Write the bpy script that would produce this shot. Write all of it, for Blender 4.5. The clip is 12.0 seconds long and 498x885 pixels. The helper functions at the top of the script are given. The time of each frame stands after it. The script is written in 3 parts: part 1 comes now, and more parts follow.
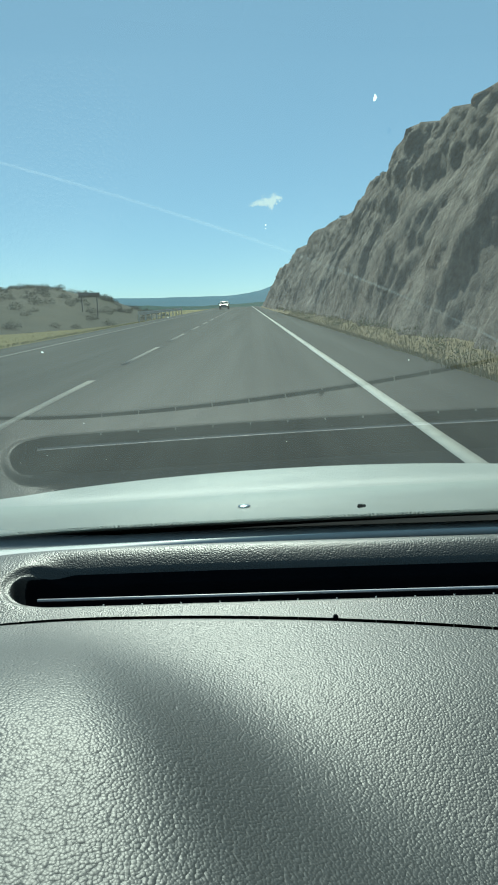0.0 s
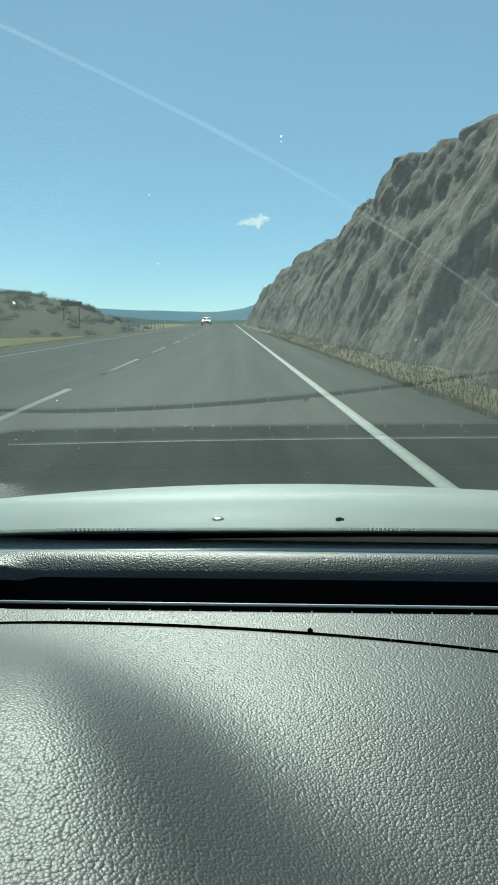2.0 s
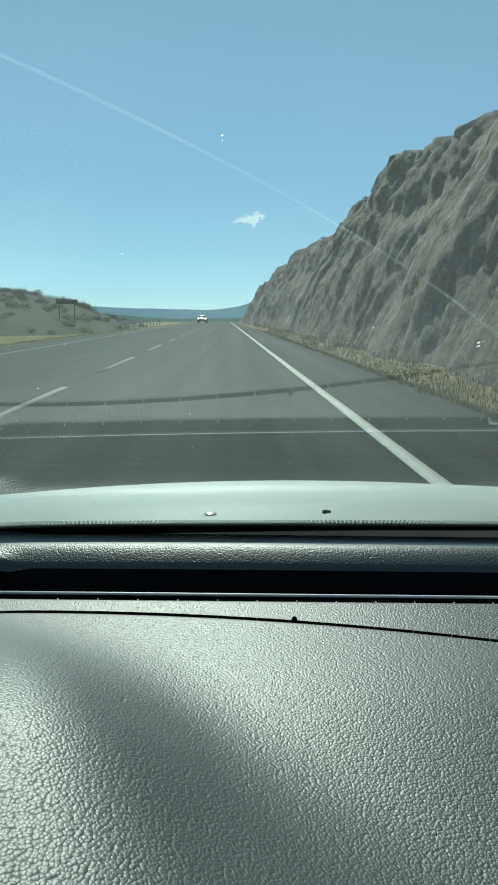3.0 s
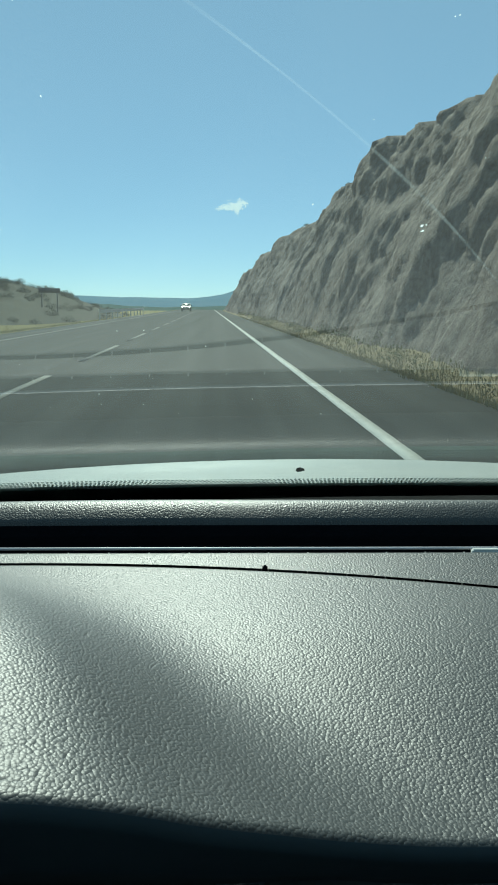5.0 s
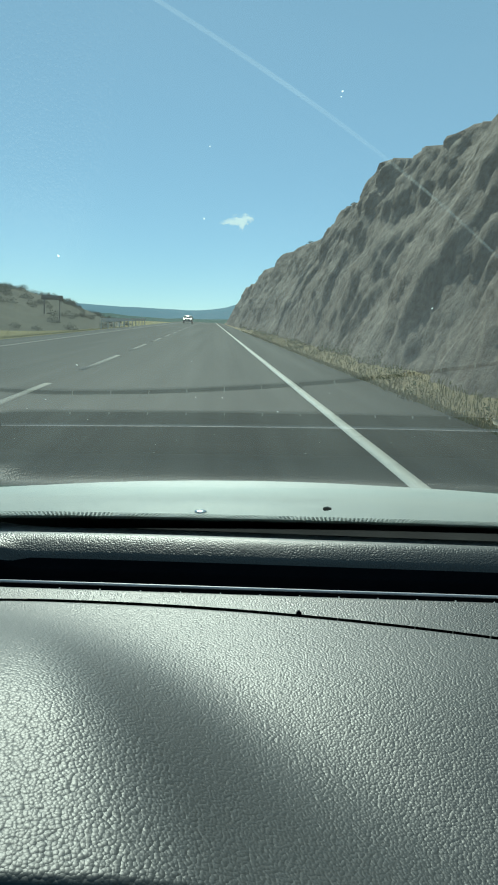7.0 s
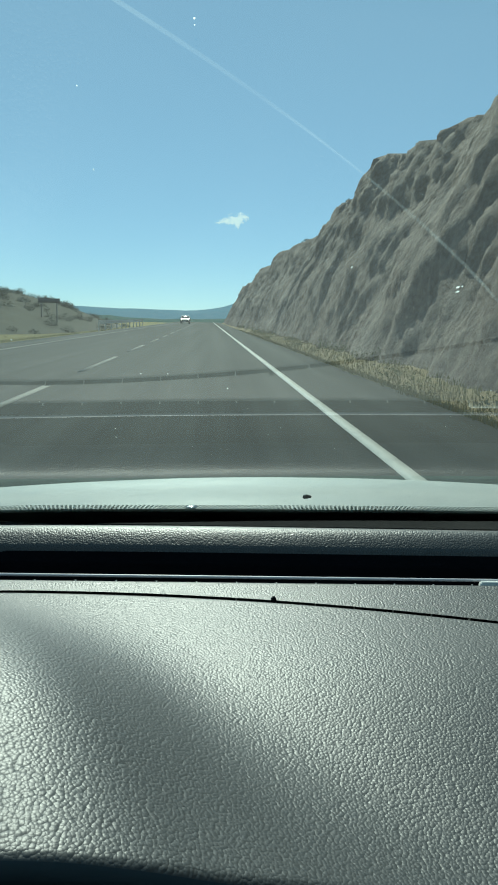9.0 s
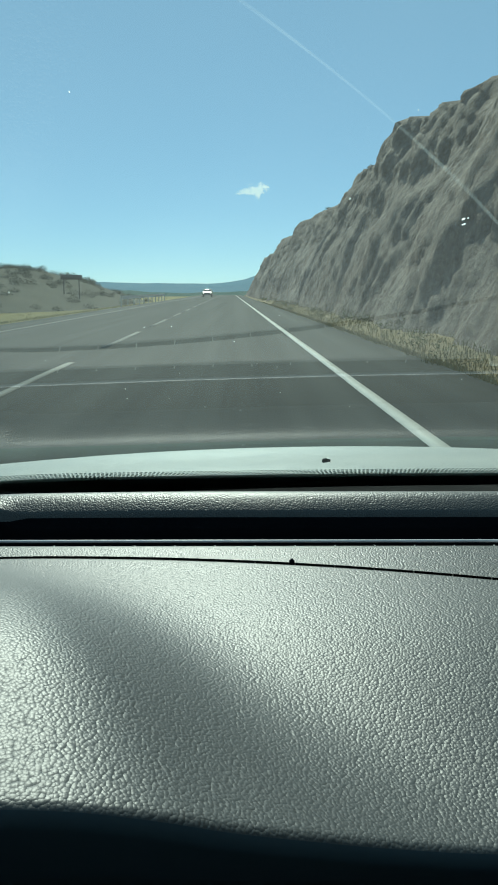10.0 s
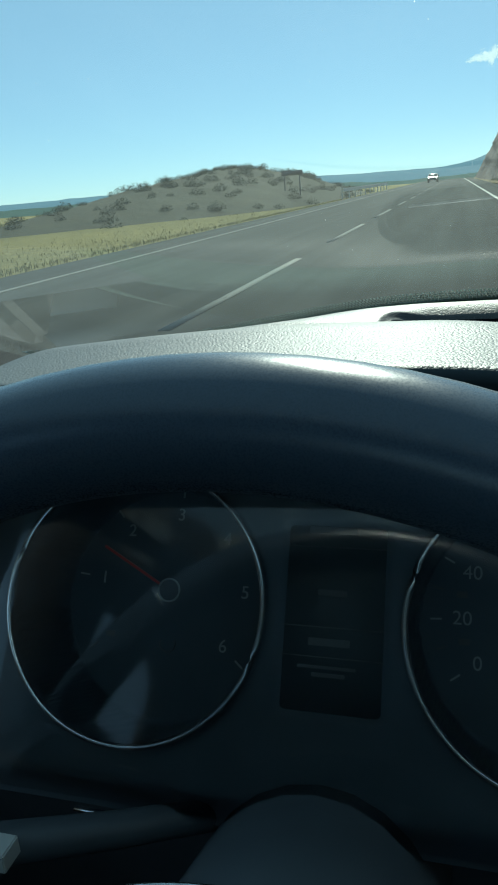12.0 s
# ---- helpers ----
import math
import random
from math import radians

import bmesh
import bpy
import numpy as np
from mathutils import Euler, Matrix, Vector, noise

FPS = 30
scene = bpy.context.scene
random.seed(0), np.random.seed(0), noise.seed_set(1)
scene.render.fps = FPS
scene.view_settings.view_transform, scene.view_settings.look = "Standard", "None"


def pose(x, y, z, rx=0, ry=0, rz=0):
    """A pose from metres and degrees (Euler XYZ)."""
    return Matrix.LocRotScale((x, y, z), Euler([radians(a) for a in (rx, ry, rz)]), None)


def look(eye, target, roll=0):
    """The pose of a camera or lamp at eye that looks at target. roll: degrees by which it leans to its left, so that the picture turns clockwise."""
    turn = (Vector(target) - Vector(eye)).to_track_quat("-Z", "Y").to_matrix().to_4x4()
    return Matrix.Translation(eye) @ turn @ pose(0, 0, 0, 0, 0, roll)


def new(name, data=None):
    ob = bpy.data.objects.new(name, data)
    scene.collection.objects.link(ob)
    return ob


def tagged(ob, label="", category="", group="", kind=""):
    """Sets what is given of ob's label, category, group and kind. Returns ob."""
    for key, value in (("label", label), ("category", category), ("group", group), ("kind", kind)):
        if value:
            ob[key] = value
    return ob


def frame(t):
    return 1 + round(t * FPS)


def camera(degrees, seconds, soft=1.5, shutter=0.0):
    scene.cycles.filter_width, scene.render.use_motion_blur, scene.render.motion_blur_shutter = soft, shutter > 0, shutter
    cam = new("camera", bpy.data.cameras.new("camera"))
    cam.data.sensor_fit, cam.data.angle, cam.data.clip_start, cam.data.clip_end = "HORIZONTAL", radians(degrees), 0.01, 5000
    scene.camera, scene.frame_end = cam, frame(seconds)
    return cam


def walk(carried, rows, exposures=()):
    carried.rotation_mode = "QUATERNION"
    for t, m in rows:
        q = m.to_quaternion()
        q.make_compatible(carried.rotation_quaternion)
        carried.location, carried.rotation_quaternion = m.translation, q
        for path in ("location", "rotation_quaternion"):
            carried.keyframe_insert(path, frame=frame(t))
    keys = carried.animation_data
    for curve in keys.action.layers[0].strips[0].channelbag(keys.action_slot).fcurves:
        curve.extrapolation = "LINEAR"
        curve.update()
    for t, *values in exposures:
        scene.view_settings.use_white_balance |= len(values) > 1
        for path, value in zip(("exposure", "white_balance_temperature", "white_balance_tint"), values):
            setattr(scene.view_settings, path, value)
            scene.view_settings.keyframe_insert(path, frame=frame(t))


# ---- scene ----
cam = camera(37.14, 12.0, soft=1.9)
PATH = [
    (0, (-0.0338, -0.3366, 1.1461), (-0.0620, 1.6325, 0.7967), -2.01),
    (0.5, (-0.0406, -0.3215, 1.1426), (-0.0448, 1.6506, 0.8093), -0.70),
    (1, (-0.0335, -0.3248, 1.1382), (-0.0174, 1.6488, 0.8151), 0.06),
    (1.5, (-0.0338, -0.3268, 1.1393), (-0.0072, 1.6484, 0.8263), 0.62),
    (2, (-0.0361, -0.3259, 1.1378), (0.0013, 1.6505, 0.8340), 1.12),
    (2.5, (-0.0341, -0.3300, 1.1389), (0.0082, 1.6465, 0.8360), 1.13),
    (4.5, (-0.0238, -0.3355, 1.1191), (0.0527, 1.6335, 0.7768), 0.82),
    (5, (-0.0230, -0.3348, 1.1178), (0.0642, 1.6342, 0.7782), 0.66),
    (5.5, (-0.0249, -0.3371, 1.1167), (0.0739, 1.6327, 0.7852), 0.92),
    (6, (-0.0287, -0.3373, 1.1222), (0.0749, 1.6338, 0.7998), 1.64),
    (6.5, (-0.0356, -0.3337, 1.1270), (0.0688, 1.6392, 0.8157), 2.47),
    (7, (-0.0436, -0.3328, 1.1314), (0.0521, 1.6419, 0.8293), 2.85),
    (9, (-0.0297, -0.3327, 1.1257), (0.0657, 1.6416, 0.8207), 1.64),
    (9.5, (-0.0308, -0.3334, 1.1258), (0.0564, 1.6373, 0.7959), 1.24),
    (10, (-0.0250, -0.3301, 1.1202), (0.0036, 1.6336, 0.7421), 0.18),
    (10.3, (-0.0482, -0.3497, 1.1217), (-0.1040, 1.6023, 0.6896), -0.44),
    (10.5, (-0.0700, -0.3612, 1.1251), (-0.1645, 1.5791, 0.6493), -0.31),
    (10.8, (-0.0663, -0.3874, 1.1497), (-0.2137, 1.5340, 0.6146), -2.16),
    (11, (-0.0739, -0.4156, 1.1221), (-0.2072, 1.4908, 0.5325), -1.38),
    (11.2, (-0.0935, -0.4302, 1.0951), (-0.1770, 1.4561, 0.4355), 1.16),
    (11.5, (-0.0986, -0.4255, 1.0772), (-0.2282, 1.4337, 0.3517), -0.90),
    (11.8, (-0.1040, -0.4313, 1.0798), (-0.4118, 1.4180, 0.3832), -2.19),
    (12, (-0.1239, -0.4300, 1.0850), (-0.6762, 1.3891, 0.4637), -4.36),
]
walk(cam, [(t, look(eye, target, roll)) for t, eye, target, roll in PATH], [(0.0, 0.0, 6300, -14), (9.9, 0.0, 6300, -14), (10.5, 0.12, 6300, -14), (11.2, 0.12, 6300, -14), (11.7, 0.22, 6300, -14), (12.0, 0.22, 6300, -14)])

# ---- light ----
SUN_AZ, SUN_EL = radians(-4.5), radians(38.5)      # clockwise from straight ahead, height
world = bpy.data.worlds.new("sky")
scene.world = world
world.use_nodes = True
wn = world.node_tree
sky = wn.nodes.new("ShaderNodeTexSky")
sky.sky_type, sky.sun_disc = "NISHITA", False
sky.sun_elevation, sky.sun_rotation = SUN_EL, SUN_AZ
sky.altitude, sky.air_density, sky.dust_density, sky.ozone_density = 1500, 0.75, 0.0, 2.6
wn.nodes["Background"].inputs["Strength"].default_value = 0.115
hazy = wn.nodes.new("ShaderNodeMix")
hazy.data_type = "RGBA"
hazy.inputs[0].default_value = 0.45
hazy.inputs[7].default_value = (3.2, 4.9, 6.9, 1)               # even summer haze
wn.links.new(sky.outputs["Color"], hazy.inputs[6])
wn.links.new(hazy.outputs[2], wn.nodes["Background"].inputs["Color"])
sun = new("sun", bpy.data.lights.new("sun", "SUN"))
sun.data.energy, sun.data.angle, sun.data.color = 5.0, radians(0.5), (1.0, 0.97, 0.92)
sun_way = Vector((math.sin(SUN_AZ) * math.cos(SUN_EL), math.cos(SUN_AZ) * math.cos(SUN_EL), math.sin(SUN_EL)))
sun.matrix_world = look(sun_way * 50, (0, 0, 0))


# ---- materials ----
class Nodes:
    """A material's node tree with short words for what is used again and again."""

    def __init__(self, name, color=(0.5, 0.5, 0.5), rough=0.6, metal=0.0, spec=0.5):
        self.mat = bpy.data.materials.new(name)
        self.mat.use_nodes = True
        self.tree = self.mat.node_tree
        self.bsdf = self.tree.nodes["Principled BSDF"]
        self.bsdf.inputs["Base Color"].default_value = (*color, 1)
        self.bsdf.inputs["Roughness"].default_value = rough
        self.bsdf.inputs["Metallic"].default_value = metal
        self.bsdf.inputs["Specular IOR Level"].default_value = spec
        self.geo = None

    def add(self, kind, **sets):
        n = self.tree.nodes.new(kind)
        for k, v in sets.items():
            n.inputs[k].default_value = v
        return n

    def link(self, a, b):
        self.tree.links.new(a, b)

    def at(self, scale=(1, 1, 1), turn=(0, 0, 0)):
        c = self.tree.nodes.new("ShaderNodeTexCoord")
        m = self.tree.nodes.new("ShaderNodeMapping")
        m.inputs["Scale"].default_value = scale
        m.inputs["Rotation"].default_value = turn
        self.link(c.outputs["Object"], m.inputs["Vector"])
        return m.outputs["Vector"]

    def noise(self, scale, detail=4.0, rough=0.55, vec=None, distort=0.0):
        n = self.add("ShaderNodeTexNoise", Scale=scale, Detail=detail, Roughness=rough, Distortion=distort)
        self.link(vec if vec else self.at(), n.inputs["Vector"])
        return n.outputs["Fac"]

    def ramp(self, fac, stops):
        r = self.tree.nodes.new("ShaderNodeValToRGB")
        while len(r.color_ramp.elements) < len(stops):
            r.color_ramp.elements.new(0.5)
        for e, (p, c) in zip(r.color_ramp.elements, stops):
            e.position, e.color = p, (*c, 1) if len(c) == 3 else c
        self.link(fac, r.inputs["Fac"])
        return r.outputs["Color"]

    def mix(self, fac, a, b, kind="MIX"):
        m = self.tree.nodes.new("ShaderNodeMix")
        m.data_type, m.blend_type = "RGBA", kind
        for sock, v in ((m.inputs[0], fac), (m.inputs[6], a), (m.inputs[7], b)):
            if isinstance(v, (int, float)):
                sock.default_value = v
            elif isinstance(v, tuple):
                sock.default_value = (*v, 1)
            else:
                self.link(v, sock)
        return m.outputs[2]

    def math(self, kind, a, b=0.0):
        m = self.tree.nodes.new("ShaderNodeMath")
        m.operation = kind
        for sock, v in zip(m.inputs, (a, b)):
            if isinstance(v, (int, float)):
                sock.default_value = v
            else:
                self.link(v, sock)
        return m.outputs[0]

    def color(self, out):
        self.link(out, self.bsdf.inputs["Base Color"])

    def rough(self, out):
        self.link(out, self.bsdf.inputs["Roughness"])

    def bump(self, height, strength, distance, before=None):
        b = self.add("ShaderNodeBump", Strength=strength, Distance=distance)
        self.link(height, b.inputs["Height"])
        if before:
            self.link(before, b.inputs["Normal"])
        self.link(b.outputs["Normal"], self.bsdf.inputs["Normal"])
        return b.outputs["Normal"]


def grain_material(name, color, rough, strength, cell):
    """Moulded soft plastic with a leather grain: pebbles that many metres wide between sharp creases."""
    n = Nodes(name, color, rough)
    v = n.at((1, 0.9, 1))
    wob = n.add("ShaderNodeTexNoise", Scale=0.5 / cell, Detail=2.0)
    n.link(v, wob.inputs["Vector"])
    add = n.tree.nodes.new("ShaderNodeVectorMath")
    add.operation = "MULTIPLY_ADD"
    add.inputs[1].default_value = (cell * 0.8,) * 3
    n.link(wob.outputs["Color"], add.inputs[0])
    n.link(v, add.inputs[2])
    vor = n.add("ShaderNodeTexVoronoi", Scale=1.0 / cell)
    vor.feature = "F1"
    n.link(add.outputs[0], vor.inputs["Vector"])
    dome = n.math("MULTIPLY", n.math("POWER", vor.outputs["Distance"], 2.0), -2.2)   # round pebbles meeting in creases
    fine = n.noise(2.6 / cell, 3.0)
    patch = n.noise(9.0, 3.0)
    uneven = n.noise(0.25 / cell, 2.0)
    deep = n.math("MULTIPLY", dome, n.math("ADD", n.math("MULTIPLY", uneven, 0.9), 0.45))
    height = n.math("ADD", deep, n.math("MULTIPLY", fine, 0.22))
    n.bump(height, strength, cell * 0.35)
    n.color(n.mix(n.math("MULTIPLY", patch, 0.5), color, tuple(c * 1.25 for c in color)))
    n.rough(n.math("ADD", n.math("MULTIPLY", fine, 0.16), rough - 0.08))
    return n.mat


def plain(name, color, rough=0.5, metal=0.0, wear=0.25, scale=30.0):
    """A plain surface with slight blotches and an uneven gloss."""
    n = Nodes(name, color, rough, metal)
    f = n.noise(scale, 5.0)
    n.color(n.mix(f, tuple(c * (1 - wear) for c in color), tuple(min(1, c * (1 + wear)) for c in color)))
    n.rough(n.math("ADD", n.math("MULTIPLY", n.noise(scale * 4, 3.0), 0.2), max(0.02, rough - 0.1)))
    return n.mat


def glow(name, color, strength):
    n = Nodes(name, color, 0.4)
    n.bsdf.inputs["Emission Color"].default_value = (*color, 1)
    n.bsdf.inputs["Emission Strength"].default_value = strength
    return n.mat


M = {}
M["pad"] = grain_material("dash_grain", (0.0365, 0.041, 0.0425), 0.475, 0.31, 0.00100)
M["roll"] = grain_material("dash_grain_fine", (0.027, 0.030, 0.031), 0.44, 0.36, 0.00100)
M["black"] = plain("black_plastic", (0.070, 0.086, 0.100), 0.5)
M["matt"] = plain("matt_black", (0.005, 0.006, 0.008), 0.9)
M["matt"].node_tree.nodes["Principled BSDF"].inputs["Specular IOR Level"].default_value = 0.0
# underside of the hood: the shade there is painted as navy black
M["lining"] = plain("navy_black_underside", (0.018, 0.033, 0.042), 0.8)
M["grey"] = plain("pale_grey_plastic", (0.5, 0.52, 0.5), 0.4)
M["channel"] = plain("dull_ridge_back", (0.10, 0.14, 0.13), 0.95)
M["channel"].node_tree.nodes["Principled BSDF"].inputs["Specular IOR Level"].default_value = 0.0
M["lip"] = plain("pale_satin_lip", (0.62, 0.60, 0.63), 0.45)
M["chrome"] = plain("brushed_chrome", (0.75, 0.76, 0.78), 0.22, 1.0, 0.08, 200.0)
M["wheel"] = grain_material("wheel_leather", (0.038, 0.060, 0.090), 0.28, 0.012, 0.0012)
M["dial"] = plain("dial_face", (0.070, 0.094, 0.118), 0.6)
M["mark"] = plain("dial_marking", (0.36, 0.38, 0.40), 0.5)
M["dim"] = plain("dim_marking", (0.10, 0.11, 0.115), 0.6)
M["needle"] = plain("red_needle", (0.5, 0.04, 0.05), 0.4)
M["paint"] = plain("white_car_paint", (0.60, 0.60, 0.57), 0.42, 0.0, 0.03, 6.0)
M["paint"].node_tree.nodes["Principled BSDF"].inputs["Specular IOR Level"].default_value = 0.3
M["trim"] = plain("headliner_cloth", (0.24, 0.24, 0.23), 0.9)
M["frit"] = plain("black_ceramic", (0.17, 0.255, 0.235), 0.42)
M["speck"] = plain("pale_dust", (0.75, 0.76, 0.74), 0.7)
speck_light = M["speck"].node_tree.nodes.new("ShaderNodeBsdfTranslucent")
speck_light.inputs["Color"].default_value = (0.9, 0.92, 0.9, 1)
M["speck"].node_tree.links.new(speck_light.outputs[0], M["speck"].node_tree.nodes["Material Output"].inputs["Surface"])
M["screen"] = plain("dim_display", (0.056, 0.070, 0.080), 0.6)
M["steel"] = plain("galvanised_steel", (0.45, 0.46, 0.46), 0.45, 0.6)
M["dark_paint"] = plain("dark_car_paint", (0.03, 0.035, 0.04), 0.38)
M["car_glass"] = plain("dark_car_glass", (0.02, 0.025, 0.03), 0.2)
M["lamp"] = glow("headlamp", (1.0, 0.98, 0.92), 4.0)
M["leaf"] = plain("shrub_leaf", (0.05, 0.062, 0.03), 0.8, 0.0, 0.5, 2.0)
M["green"] = plain("tuft_leaf", (0.13, 0.135, 0.055), 0.85, 0.0, 0.5, 1.5)
M["grass"] = plain("dry_grass_blade", (0.235, 0.205, 0.095), 0.85, 0.0, 0.5, 1.2)
M["panel"] = plain("grey_trim", (0.06, 0.06, 0.06), 0.8)
M["rubber"] = plain("rubber", (0.02, 0.02, 0.02), 0.8)


def windscreen_material(name, tint, rough, mirror, film_amount):
    """Thin clear sheet: a little gloss, a little dust."""
    n = Nodes(name)
    t = n.tree
    clear = n.add("ShaderNodeBsdfTransparent", Color=tint)
    gloss = n.add("ShaderNodeBsdfGlossy", Color=(1, 1, 1, 1), Roughness=rough)
    fres = n.add("ShaderNodeFresnel", IOR=1.5)
    dust = n.add("ShaderNodeBsdfTranslucent", Color=(0.8, 0.82, 0.8, 1))
    a, b = t.nodes.new("ShaderNodeMixShader"), t.nodes.new("ShaderNodeMixShader")
    film = n.noise(14.0, 6.0, 0.65, n.at((1.0, 0.35, 1.0)))
    n.link(n.math("ADD", n.math("MULTIPLY", film, film_amount), 0.008), a.inputs[0])
    n.link(clear.outputs[0], a.inputs[1])
    n.link(dust.outputs[0], a.inputs[2])
    n.link(n.math("MULTIPLY", fres.outputs[0], mirror), b.inputs[0])
    n.link(a.outputs[0], b.inputs[1])
    n.link(gloss.outputs[0], b.inputs[2])
    n.link(b.outputs[0], t.nodes["Material Output"].inputs["Surface"])
    return n.mat


M["glass"] = windscreen_material("windscreen_glass", (0.90, 0.955, 0.93, 1), 0.0, 0.75, 0.06)
# the film on this cover is added as a veil of glare over the dials
M["cover"] = windscreen_material("cover_plastic", (0.97, 0.98, 0.98, 1), 0.05, 1.0, 0.045)


def smear_material(name, amount):
    """A thin dried film on the glass that the sun lights from behind."""
    n = Nodes(name)
    clear = n.tree.nodes.new("ShaderNodeBsdfTransparent")
    film = n.add("ShaderNodeBsdfTranslucent", Color=(0.85, 0.9, 0.92, 1))
    both = n.tree.nodes.new("ShaderNodeMixShader")
    n.link(n.math("MULTIPLY", n.ramp(n.noise(60.0, 4.0, 0.6), [(0.3, (0.3, 0.3, 0.3)), (0.65, (1, 1, 1))]), amount), both.inputs[0])
    n.link(clear.outputs[0], both.inputs[1])
    n.link(film.outputs[0], both.inputs[2])
    n.link(both.outputs[0], n.tree.nodes["Material Output"].inputs["Surface"])
    return n.mat


M["smear"] = smear_material("wiper_smear", 0.10)


def clear_material():
    n = Nodes("clear_outer_glass")
    clear = n.add("ShaderNodeBsdfTransparent", Color=(0.985, 0.995, 0.99, 1))
    n.link(clear.outputs[0], n.tree.nodes["Material Output"].inputs["Surface"])
    return n.mat


M["clear"] = clear_material()


def asphalt_material():
    n = Nodes("worn_asphalt", (0.06, 0.06, 0.06), 0.95, spec=0.12)
    stone = n.noise(140.0, 4.0)
    lanes = n.noise(1.0, 5.0, 0.6, n.at((1.5, 0.022, 1.0)))
    patch = n.noise(0.22, 5.0, 0.6)
    c = n.ramp(lanes, [(0.36, (0.014, 0.015, 0.014)), (0.64, (0.070, 0.070, 0.065))])
    c = n.mix(n.math("MULTIPLY", patch, 0.25), c, (0.045, 0.047, 0.045))
    c = n.mix(0.35, c, n.ramp(stone, [(0.35, (0.012, 0.012, 0.012)), (0.7, (0.10, 0.10, 0.097))]))
    n.color(c)
    n.bump(stone, 0.5, 0.006)
    return n.mat


def line_paint(name="road_marking_paint", bright=1.0):
    n = Nodes(name, (0.7, 0.7, 0.68), 0.9, spec=0.12)
    worn = n.noise(6.0, 8.0, 0.7)
    n.color(n.ramp(worn, [(0.30, tuple(bright * c for c in (0.38, 0.36, 0.33))), (0.45, tuple(bright * c for c in (0.60, 0.575, 0.53))), (0.75, tuple(bright * c for c in (0.66, 0.63, 0.57)))]))
    return n.mat


def ground_material():
    n = Nodes("dry_grassland", (0.15, 0.14, 0.06), 0.95, spec=0.1)
    a, b = n.noise(0.035, 6.0, 0.6), n.noise(1.6, 6.0, 0.65)
    c = n.ramp(a, [(0.3, (0.085, 0.085, 0.033)), (0.5, (0.24, 0.19, 0.065)), (0.7, (0.40, 0.29, 0.10))])
    c = n.mix(0.5, c, n.ramp(b, [(0.3, (0.08, 0.08, 0.035)), (0.7, (0.32, 0.26, 0.11))]))
    n.color(c)
    n.bump(n.noise(9.0, 5.0), 0.9, 0.12)
    return n.mat


def rock_material(name, dark, mid, pale):
    n = Nodes(name, mid, 0.92, spec=0.2)
    v = n.at((0.35, 0.6, 0.16), (0.0, 0.35, 0.0))
    big, streak, grit = n.noise(0.16, 5.0, 0.6), n.noise(0.75, 7.0, 0.6, v, 0.8), n.noise(3.0, 9.0, 0.72)
    c = n.ramp(streak, [(0.28, dark), (0.5, mid), (0.74, pale)])
    c = n.mix(n.ramp(big, [(0.38, (0, 0, 0)), (0.62, (0.7, 0.7, 0.7))]), c, tuple(a * k for a, k in zip(mid, (1.05, 0.88, 0.76))))
    c = n.mix(0.48, c, n.ramp(grit, [(0.36, dark), (0.64, pale)]))
    n.color(c)
    n.bump(grit, 0.8, 0.20, n.bump(streak, 0.5, 0.4))
    return n.mat


M["asphalt"], M["line"], M["ground"] = asphalt_material(), line_paint(), ground_material()
M["worn_line"] = line_paint("worn_marking_paint", 0.36)
M["rock"] = rock_material("cut_rock", (0.068, 0.056, 0.049), (0.195, 0.155, 0.136), (0.39, 0.32, 0.27))
M["scrub"] = rock_material("scrub_hill", (0.014, 0.016, 0.009), (0.038, 0.037, 0.020), (0.078, 0.070, 0.038))


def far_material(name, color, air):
    """Far ground with the haze of kilometres of bright air painted in as even emission."""
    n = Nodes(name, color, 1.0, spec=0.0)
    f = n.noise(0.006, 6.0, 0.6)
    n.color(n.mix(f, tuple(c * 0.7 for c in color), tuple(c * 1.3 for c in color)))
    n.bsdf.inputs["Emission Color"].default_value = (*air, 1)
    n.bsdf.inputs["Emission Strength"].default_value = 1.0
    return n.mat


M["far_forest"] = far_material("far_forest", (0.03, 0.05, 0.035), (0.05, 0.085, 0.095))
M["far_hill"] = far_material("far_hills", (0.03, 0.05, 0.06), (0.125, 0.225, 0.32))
# the cloud's sunlit white is emission over a black base
M["cloud"] = glow("cloud_glow", (0.68, 0.77, 0.87), 1.1)
M["cloud"].node_tree.nodes["Principled BSDF"].inputs["Base Color"].default_value = (0, 0, 0, 1)


# ---- building blocks ----
def mesh_of(name, verts, faces, material, smooth=False):
    me = bpy.data.meshes.new(name)
    me.from_pydata([tuple(v) for v in verts], [], faces)
    me.materials.append(material)
    if smooth:
        me.polygons.foreach_set("use_smooth", [True] * len(me.polygons))
    me.update()
    return me


def part(name, bm, material, parent=None, label="", smooth=True):
    """Links a bmesh, or a mesh, as one object under a thing or a part."""
    if isinstance(bm, bmesh.types.BMesh):
        me = bpy.data.meshes.new(name)
        bmesh.ops.recalc_face_normals(bm, faces=bm.faces)
        bm.to_mesh(me)
        bm.free()
        me.materials.append(material)
        me.polygons.foreach_set("use_smooth", [smooth] * len(me.polygons))
    else:
        me = bm
    ob = new(name, me)
    ob.parent = parent
    if label:
        ob["label"] = label
    return ob


def box_bm(x0, x1, y0, y1, z0, z1, bevel=0.0, m=None):
    bm = bmesh.new()
    bmesh.ops.create_cube(bm, size=1, matrix=Matrix.Translation(((x0 + x1) / 2, (y0 + y1) / 2, (z0 + z1) / 2)) @ Matrix.Diagonal((x1 - x0, y1 - y0, z1 - z0, 1)))
    if bevel:
        bmesh.ops.bevel(bm, geom=bm.edges[:], offset=bevel, segments=2, affect="EDGES")
